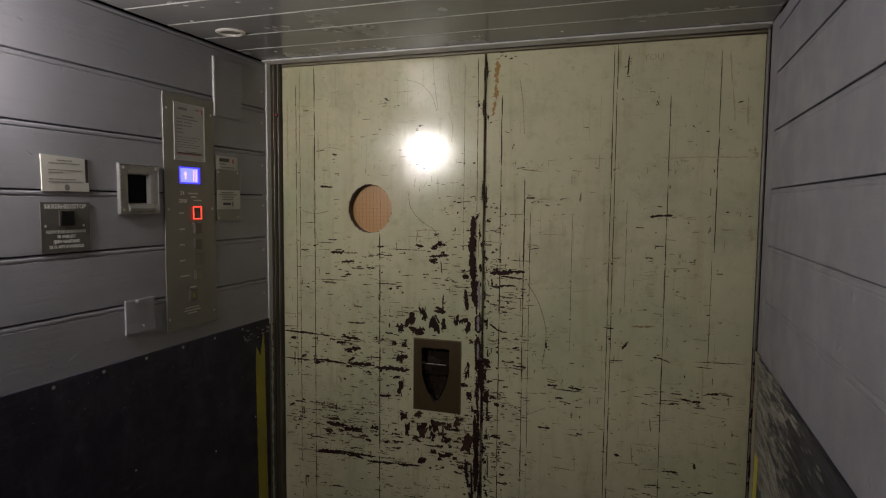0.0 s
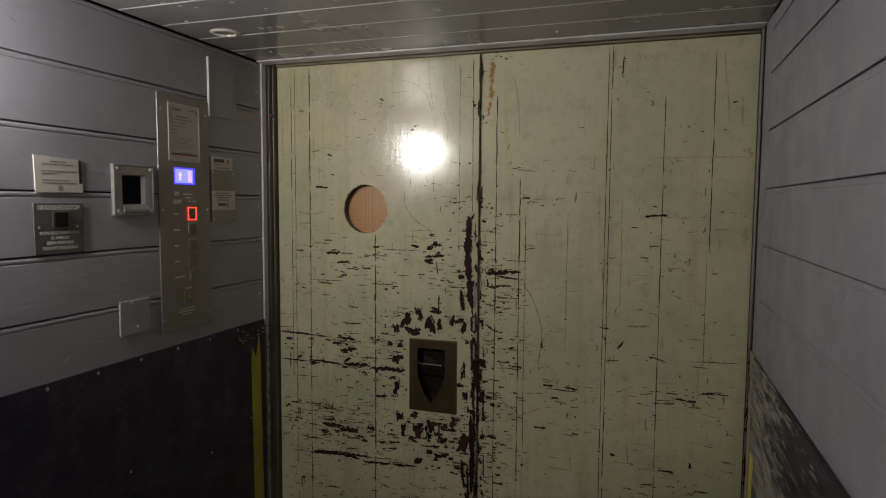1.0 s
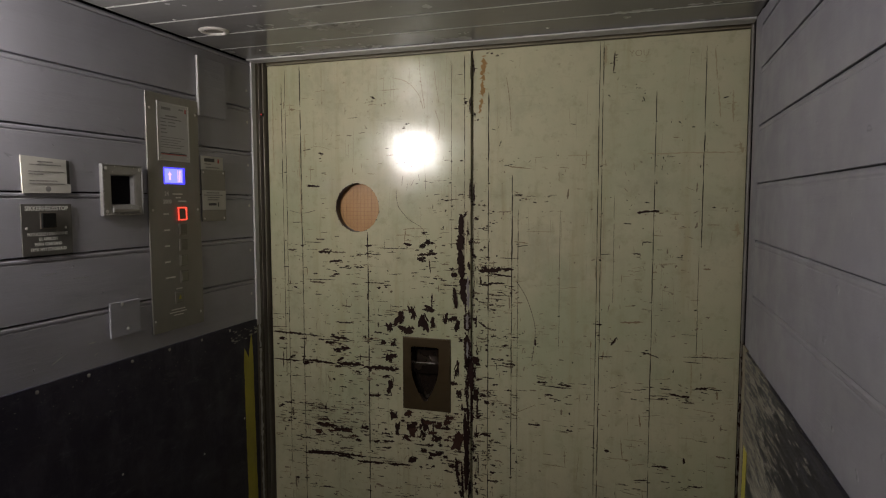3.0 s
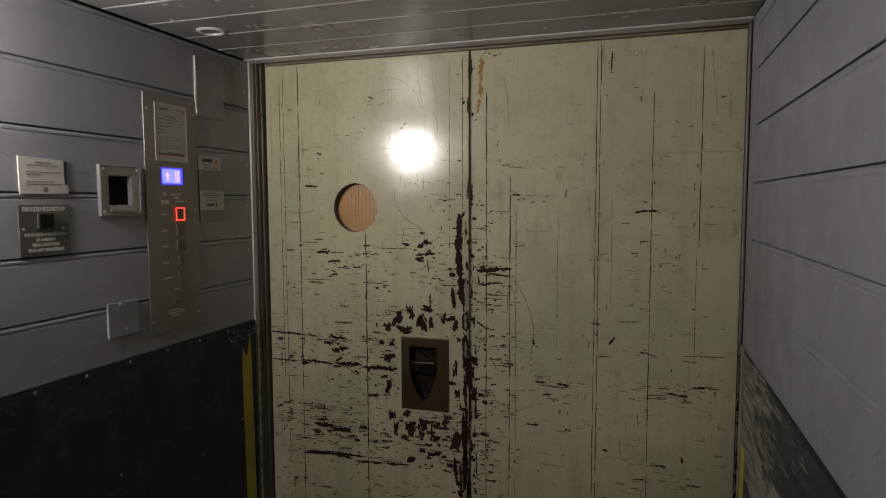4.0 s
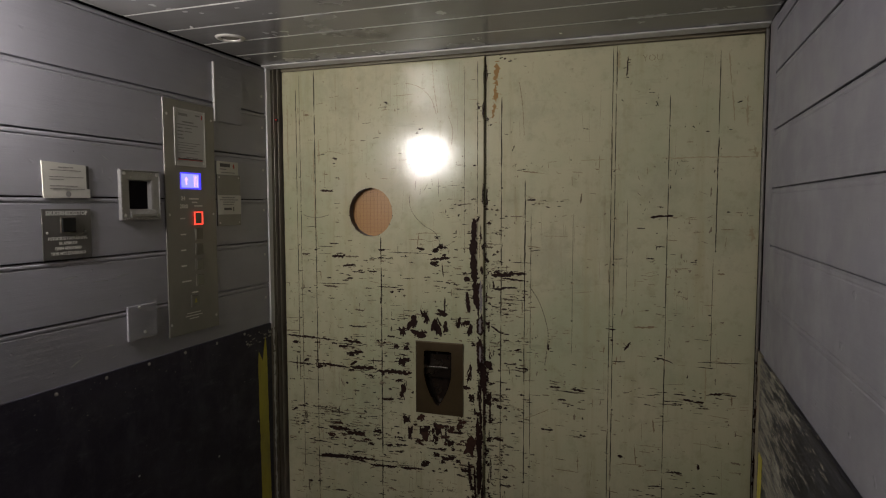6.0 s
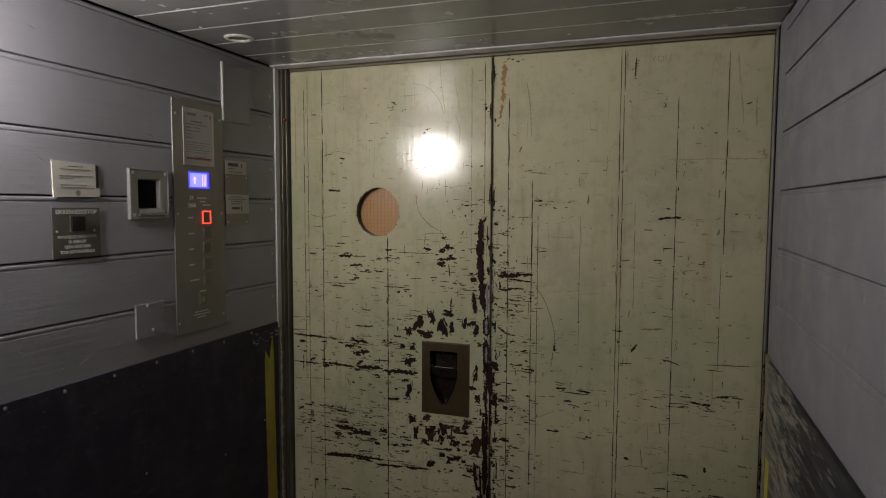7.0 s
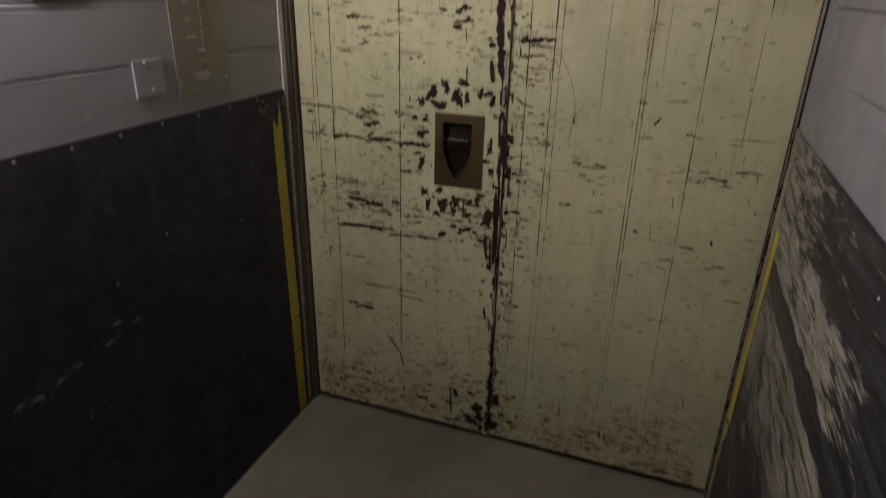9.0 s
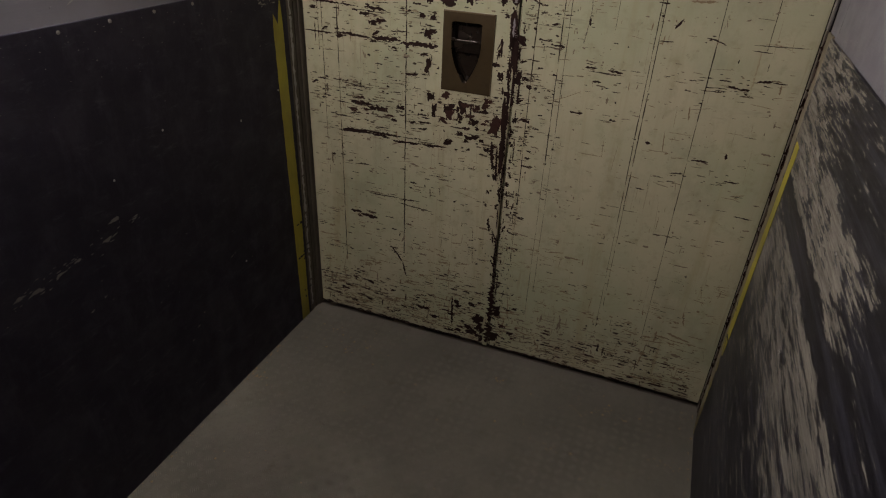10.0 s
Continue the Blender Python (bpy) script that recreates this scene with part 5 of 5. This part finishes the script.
def notice():
    n = thing("notice", (0.0, -0.752, 1.602), "cream printed notice card on the board wall", "notice")
    edge = [(-0.807, 1.6025), (-0.6955, 1.6035), (-0.6958, 1.6225), (-0.7045, 1.6230), (-0.7052, 1.6745), (-0.8085, 1.6790)]
    bm = bmesh.new()
    front, back = [[bm.verts.new((x, y, z)) for y, z in edge] for x in (0.0035, 0.0005)]
    bm.faces.new(front)
    for i in range(len(edge)):
        bm.faces.new((front[i], front[(i + 1) % len(edge)], back[(i + 1) % len(edge)], back[i]))
    part("card", bm, M_PAPER, n)
    part("backing", box(0.0003, 0.0024, -0.712, -0.6968, 1.621, 1.6735, 0.0003), M_INK, n, "dark backing strip at the edge of the card")
    x = 0.0038
    word_bars(-0.772, -0.733, 1.6678, 0.0024, x, M_INK_SOFT, n)
    word_bars(-0.791, -0.718, 1.6615, 0.0019, x, M_INK_SOFT, n)
    for y0, y1, z in ((-0.793, -0.712, 1.6475), (-0.793, -0.760, 1.6420), (-0.792, -0.728, 1.6285), (-0.792, -0.710, 1.6225)):
        word_bars(y0, y1, z, 0.0018, x, M_INK_SOFT, n)
    part("stamp", turned([(0.0062, 0), (0.0062, 0.0004), (0.0048, 0.0005), (0, 0.0005)], (0.0034, -0.750, 1.6115), "x", 20), M_INK_SOFT, n, "round grey stamp")
    return n


def stop_sign():
    s = thing("safety_stop_sign", (0.0, -0.752, 1.470), "grey engraved safety stop plate with black button", "sign")
    part("face_plate", box(0.0005, 0.0032, -0.813, -0.697, 1.473, 1.580, 0.0006), M_PLATE, s)
    x = 0.0034
    west_text("SIKKERHEDSSTOP", -0.7555, 1.5668, 0.0128, x, M_WHITE, s, "lettering", 0.98)
    b = part("stop_button", box(0.003, 0.0085, -0.7705, -0.7385, 1.5305, 1.5615, 0.0015), M_BLACK, s, "square black push button")
    part("rim", box(0.003, 0.0045, -0.7725, -0.7365, 1.5285, 1.5635, 0.0005), M_JAMB, b)
    for z, text, st in ((1.5145, "FOTOCELLE I DØRÅBNING", 0.84), (1.5040, "ER AFBRUDT", 0.84), (1.4935, "FJERN GENSTAND", 0.84), (1.4825, "TRYK NYT ETAGEKALD", 0.86)):
        west_text(text, -0.755, z, 0.0092, x, M_WHITE, s, "lettering", st)
    for y in (-0.803, -0.713):
        screw((0.0032, y, 1.5300), s, "x", 0.0028, 0.001)
    return s


def wall_box():
    b = thing("recessed_box", (0.0, -0.555, 1.551), "cast aluminium frame round a dark recessed opening", "wall box")
    y0, y1, z0, z1 = -0.617, -0.494, 1.552, 1.673
    a0, a1, c0, c1 = -0.591, -0.522, 1.577, 1.648
    rings = [(0.0003, y0, y1, z0, z1), (0.0085, y0 + 0.0006, y1 - 0.0006, z0 + 0.0006, z1 - 0.0006), (0.0094, y0 + 0.0025, y1 - 0.0025, z0 + 0.0025, z1 - 0.0025),
             (0.0078, y0 + 0.0050, y1 - 0.0050, z0 + 0.0050, z1 - 0.0050), (0.0074, a0 - 0.003, a1 + 0.006, c0 - 0.012, c1 + 0.003), (0.0066, a0, a1, c0, c1)]
    bm = bmesh.new()
    rows = [[bm.verts.new((x, u, w)) for u, w in ((p, r), (q, r), (q, t), (p, t))] for x, p, q, r, t in rings]
    for p, q in zip(rows, rows[1:]):
        for i in range(4):
            bm.faces.new((p[i], p[(i + 1) % 4], q[(i + 1) % 4], q[i]))
    part("frame", bm, M_CAST, b)
    inner = bmesh.new()
    front = [inner.verts.new((0.0067, u, w)) for u, w in ((a0, c0), (a1, c0), (a1, c1), (a0, c1))]
    deep = [inner.verts.new((0.0008, u, w)) for u, w in ((a0 + 0.002, c0 + 0.002), (a1 - 0.008, c0 + 0.002), (a1 - 0.008, c1 - 0.002), (a0 + 0.002, c1 - 0.002))]
    for i in range(4):
        inner.faces.new((front[i], front[(i + 1) % 4], deep[(i + 1) % 4], deep[i]))
    part("reveal", inner, M_CAST, b)
    # shallow sheet; the opening's deep shade is painted by its black
    part("cavity", box(0.0005, 0.0012, a0 + 0.001, a1 - 0.007, c0 + 0.001, c1 - 0.001), M_DARKHOLE, b, "near-black sheet that paints the hollow's shade")
    part("lip", swept([(0.0070, z0 + 0.006), (0.0112, z0 + 0.009), (0.0118, z0 + 0.015), (0.0070, c0 - 0.001)], "y", a0 + 0.002, a1 + 0.010), M_CAST, b, "sloping worn lip under the opening")
    # worn silver flecks; those along the left edge also paint its lit rim
    v, f = [], []
    for _ in range(60):
        side = rng.random()
        if side < 0.45:
            y, z = y0 + abs(rng.gauss(0.001, 0.0012)), rng.uniform(z0, z1)
        elif side < 0.7:
            y, z = rng.uniform(y0, y1), z0 + abs(rng.gauss(0.001, 0.0015))
        else:
            y, z = rng.uniform(y0, y1), rng.choice((rng.uniform(z0, c0 - 0.002), rng.uniform(c1 + 0.003, z1)))
        k = len(v)
        w, h = rng.uniform(0.0008, 0.003), rng.uniform(0.0008, 0.004)
        v += [(0.0097, y, z), (0.0097, y + w, z + rng.uniform(-0.001, 0.001)), (0.0097, y + w * 0.8, z + h), (0.0097, y - w * 0.1, z + h * 0.7)]
        f.append((k, k + 1, k + 2, k + 3))
    tagged(flat_part("wear_and_lit_rim", v, f, M_SCREW, b), kind="stuff")
    for y in (-0.606, -0.505):
        for z in (1.562, 1.663):
            screw((0.0078, y, z), b, "x", 0.0045, 0.0022)
    return b


def cover_plate():
    c = thing("cover_plate", (0.0, -0.214, 1.827), "raised grey painted cover on the board wall", "cover")
    part("body", box(0.0003, 0.006, -0.2735, -0.157, 1.827, 1.991, 0.0008), M_WALL, c)
    part("pale_edge", box(0.0004, 0.0072, -0.2790, -0.2737, 1.826, 1.991, 0.0006), M_BEAD, c, "pale unpainted edge")
    return c


def blank_plate():
    c = thing("blank_plate", (0.0, -0.561, 1.261), "small grey painted blank plate with two screws", "cover")
    part("body", box(0.0003, 0.006, -0.607, -0.516, 1.261, 1.345, 0.0014), M_WALL, c)
    screw((0.006, -0.573, 1.339), c, "x", 0.0042, 0.003)
    screw((0.006, -0.557, 1.277), c, "x", 0.0042, 0.003)
    return c


def alarm_plate():
    p = thing("instruction_plate", (0.0, -0.222, 1.528), "steel plate with two cream printed stickers", "sign")
    part("backplate", box(0.0003, 0.004, -0.273, -0.168, 1.528, 1.676, 0.0008), M_STEEL, p)
    s1 = part("sticker", box(0.0003, 0.0046, -0.2735, -0.178, 1.6765, 1.7145, 0.0003), M_PAPER, p, "cream sticker with dark bars")
    west_bar(-0.2600, -0.2160, 1.6985, 1.7085, 0.0049, M_INK, s1)
    west_bar(-0.2600, -0.2330, 1.6905, 1.6935, 0.0049, M_INK_SOFT, s1)
    west_bar(-0.2020, -0.1960, 1.6960, 1.7080, 0.0049, M_RED_INK, s1)
    west_bar(-0.2540, -0.1950, 1.6815, 1.6840, 0.0049, M_INK_SOFT, s1)
    s2 = part("sticker", box(0.0039, 0.0046, -0.2715, -0.168, 1.561, 1.617, 0.0003), M_PAPER, p, "cream sticker with dark bars")
    for y0, y1, z in ((-0.254, -0.196, 1.610), (-0.264, -0.182, 1.6035), (-0.250, -0.198, 1.597), (-0.250, -0.202, 1.590)):
        word_bars(y0, y1, z, 0.0032, 0.0049, M_INK_SOFT, s2)
    west_bar(-0.2460, -0.2120, 1.5735, 1.5805, 0.0049, M_INK, s2)
    west_bar(-0.2050, -0.2010, 1.5700, 1.5830, 0.0049, M_INK, s2)
    for y in (-0.264, -0.177):
        for z in (1.5365, 1.668):
            screw((0.004, y, z), p, "x", 0.003, 0.0012)
    return p


notice(), stop_sign(), wall_box(), cover_plate(), blank_plate(), alarm_plate()
for z in (1.932, 1.834, 1.700, 1.572, 1.43, 1.29):
    screw((0.0, -0.046, z), wall_west, "x", 0.0045, 0.0012)
for y, z in ((-0.62, 1.375), (-0.735, 1.258), (-0.80, 1.236), (-0.73, 1.705)):
    part("dent", turned([(0.0020, 0.0), (0.0016, 0.0004), (0, 0.0006)], (0.0, y, z), "x", 10), M_WALL, wall_west)

# scratches and knocks in the boards, their lit edges painted pale
v, f = [], []
for y0, z0, y1, z1, w in ((-0.762, 1.236, -0.728, 1.252, 0.0035), (-0.668, 1.262, -0.645, 1.263, 0.0030), (-0.655, 1.232, -0.640, 1.236, 0.0020), (-0.775, 1.428, -0.735, 1.433, 0.0016),
                          (-0.700, 1.416, -0.655, 1.415, 0.0012), (-0.640, 1.418, -0.590, 1.427, 0.0014), (-0.633, 1.246, -0.631, 1.262, 0.0030), (-0.640, 1.690, -0.660, 1.702, 0.0012),
                          (-0.660, 1.680, -0.658, 1.658, 0.0010), (-0.800, 1.198, -0.780, 1.201, 0.0030), (-0.690, 1.724, -0.662, 1.722, 0.0010), (-0.840, 1.310, -0.790, 1.316, 0.0012)):
    k = len(v)
    n = 9
    for i in range(n + 1):
        t = i / n
        half = w * 0.5 * math.sin(math.pi * (0.08 + 0.84 * t)) * rng.uniform(0.6, 1.2)
        y, z = y0 + (y1 - y0) * t, z0 + (z1 - z0) * t + rng.gauss(0, 0.0004)
        v += [(0.0006, y, z + half), (0.0003, y, z - half)]
    f += [(k + 2 * i, k + 2 * i + 1, k + 2 * i + 3, k + 2 * i + 2) for i in range(n)]
tagged(flat_part("lit_knocks", v, f, M_BEAD, wall_west), kind="stuff")

# ---- lamps ----
down = thing("downlight", (0.116, -0.345, H), "small round unlit downlight with pale ring", "ceiling light")
part("ring", turned([(0.024, 0.004), (0.025, -0.002), (0.029, -0.0045), (0.035, -0.0035), (0.0385, 0.0), (0.0385, 0.004)], (0.116, -0.345, H), "z", 40), M_RING, down)
part("gap", turned([(0.0, 0.002), (0.0262, 0.002), (0.0262, 0.004), (0.0, 0.004)], (0.116, -0.345, H), "z", 32), M_BLACK, down, "dark gap round the lens")
part("lens", turned([(0.0, -0.0015), (0.0185, -0.001), (0.0210, 0.001), (0.0210, 0.003), (0.0, 0.003)], (0.116, -0.345, H), "z", 32), M_LENS, down, "dull unlit lens")

LAMP_Y, LAMP_Z = -1.255, 1.792
lamp = thing("wall_lamp", (0.0, LAMP_Y, LAMP_Z - 0.12), "oval lit opal bulkhead lamp on the board wall", "wall lamp")
set_lamp = Matrix.Translation((0.034, LAMP_Y, LAMP_Z)) @ Matrix.Diagonal((0.66, 0.76, 1.46, 1)) @ Euler((0, radians(-LAMP_TILT), 0)).to_matrix().to_4x4()
part("base", turned([(0, 0.0), (0.085, 0.0), (0.085, 0.010), (0.078, 0.014), (0, 0.014)], (0.0003, LAMP_Y, LAMP_Z), "x", 40), M_ALU, lamp)
bulb = turned([(0.090, 0.004), (0.090, 0.030), (0.084, 0.060), (0.068, 0.088), (0.040, 0.106), (0, 0.112)], (0, 0, 0), "x", 48)
bulb.transform(set_lamp)
part("diffuser", bulb, M_DOME, lamp, "glowing opal dome")
rim = turned([(0.088, -0.016), (0.097, -0.014), (0.097, 0.006), (0.0905, 0.008)], (0, 0, 0), "x", 48)
rim.transform(set_lamp)
part("rim", rim, M_ALU, lamp, "dull metal rim round the dome")
# added cap, out of view: holds lamp light off the lower door and floor
cup = turned([(0.0925, 0.006), (0.0925, 0.030), (0.087, 0.061), (0.0705, 0.090), (0.042, 0.109), (0, 0.1145)], (0, 0, 0), "x", 48)
bmesh.ops.delete(cup, geom=[f for f in cup.faces if f.calc_center_median().z > -0.046], context="FACES")
cup.transform(set_lamp)
part("light_cutoff", cup, M_ALU, lamp, "added unseen cap that cuts the dome's downward light")

# ---- crumbs and scuffs ----
v, f = [], []
heaps = ((0.13, -0.10, 0.05), (0.25, -0.16, 0.04), (0.31, -0.13, 0.015), (0.80, -0.10, 0.02), (1.15, -0.12, 0.05), (1.05, -0.33, 0.04), (1.36, -0.25, 0.03), (0.05, -0.42, 0.03))
for i in range(420):
    x, y = rng.uniform(0.03, W - 0.03), (rng.uniform(-1.3, 0.03) if rng.random() < 0.5 else -abs(rng.gauss(0, 0.2)))
    if i % 3 == 0:
        hx, hy, spread = rng.choice(heaps)
        x, y = hx + rng.gauss(0, spread), hy + rng.gauss(0, spread * 0.4)
    elif i % 3 == 1:
        x, y = (0.009 + abs(rng.gauss(0, 0.008)), rng.uniform(-1.3, 0.0)) if rng.random() < 0.6 else (W - 0.010 - abs(rng.gauss(0, 0.008)), rng.uniform(-1.0, 0.0))
    k = len(v)
    s = rng.uniform(0.0009, 0.0024) if rng.random() < 0.85 else rng.uniform(0.0025, 0.0045)
    v += [(x - s, y - s * 0.6, 0.0004), (x + s, y - s, 0.0004), (x + s * 0.7, y + s, 0.0004), (x - s * 0.6, y + s * 0.8, 0.0004), (x, y, 0.0004 + s)]
    f += [(k, k + 1, k + 4), (k + 1, k + 2, k + 4), (k + 2, k + 3, k + 4), (k + 3, k, k + 4), (k + 3, k + 2, k + 1, k)]
crumbs = flat_part("floor_crumbs", v, f, M_CRUMB)
tagged(crumbs, "scattered brown crumbs and grit on the floor", "dirt", kind="stuff")
v, f = [], []


def scrape(y, z, long, high, slope=0.0, points=12):
    """A ragged scraped patch on the black panel, drawn out along its length."""
    k = len(v)
    v.append((0.0073, y, z))
    phase = rng.uniform(0, 6.28)
    for i in range(points):
        a = 2 * math.pi * i / points
        r = 0.85 + 0.25 * math.sin(3 * a + phase) + rng.uniform(-0.25, 0.25)
        u, w = 0.5 * long * r * math.cos(a), 0.5 * high * r * math.sin(a)
        v.append((0.0073, y + u, z + w + slope * u))
    f.extend((k, k + 1 + i, k + 1 + (i + 1) % points) for i in range(points))


for y, z, long, high in ((-0.785, 0.770, 0.036, 0.010), (-0.730, 0.748, 0.020, 0.006), (-0.815, 0.733, 0.026, 0.009), (-0.900, 0.722, 0.022, 0.008), (-0.945, 0.714, 0.032, 0.008), (-1.010, 0.706, 0.036, 0.010), (-1.045, 0.712, 0.030, 0.008)):
    scrape(y, z, long, high, 0.12)
    for _ in range(4):
        scrape(y + rng.gauss(0, 0.022), z + rng.gauss(0, 0.005), rng.uniform(0.004, 0.016), rng.uniform(0.0015, 0.004), 0.12, 8)
for _ in range(26):
    t = rng.random()
    scrape(-0.72 - 0.36 * t + rng.gauss(0, 0.015), 0.750 - 0.045 * t + rng.gauss(0, 0.012), rng.uniform(0.003, 0.014), rng.uniform(0.001, 0.004), 0.12, 8)
for y, z in ((-0.60, 0.33), (-0.63, 0.30), (-0.57, 0.36), (-0.86, 0.60), (-0.90, 0.585), (-0.42, 0.47)):
    scrape(y, z, rng.uniform(0.008, 0.018), rng.uniform(0.003, 0.006), 0.3, 9)
for _ in range(150):
    y, z = rng.uniform(-1.1, -0.03), (rng.uniform(0.05, 1.19) if rng.random() < 0.5 else 1.19 - abs(rng.gauss(0, 0.05)))
    k = len(v)
    w, h = rng.uniform(0.0008, 0.004), rng.uniform(0.0006, 0.002)
    v += [(0.0073, y, z), (0.0073, y + w, z + rng.uniform(-0.001, 0.001)), (0.0073, y + w * 0.9, z + h), (0.0073, y - w * 0.1, z + h * 0.7)]
    f.append((k, k + 1, k + 2, k + 3))
for _ in range(26):
    y, z = rng.uniform(-0.17, -0.035), 1.165 + rng.gauss(0, 0.012)
    k = len(v)
    w, h = rng.uniform(0.004, 0.016), rng.uniform(0.001, 0.006)
    v += [(0.0073, y, z), (0.0073, y + w, z + rng.uniform(-0.002, 0.003)), (0.0073, y + w * 0.9, z + h), (0.0073, y, z + h * 0.7)]
    f.append((k, k + 1, k + 2, k + 3))
tagged(flat_part("scuffs", v, f, M_RIVET, kick_w, "pale scuffs through the black"), kind="stuff")
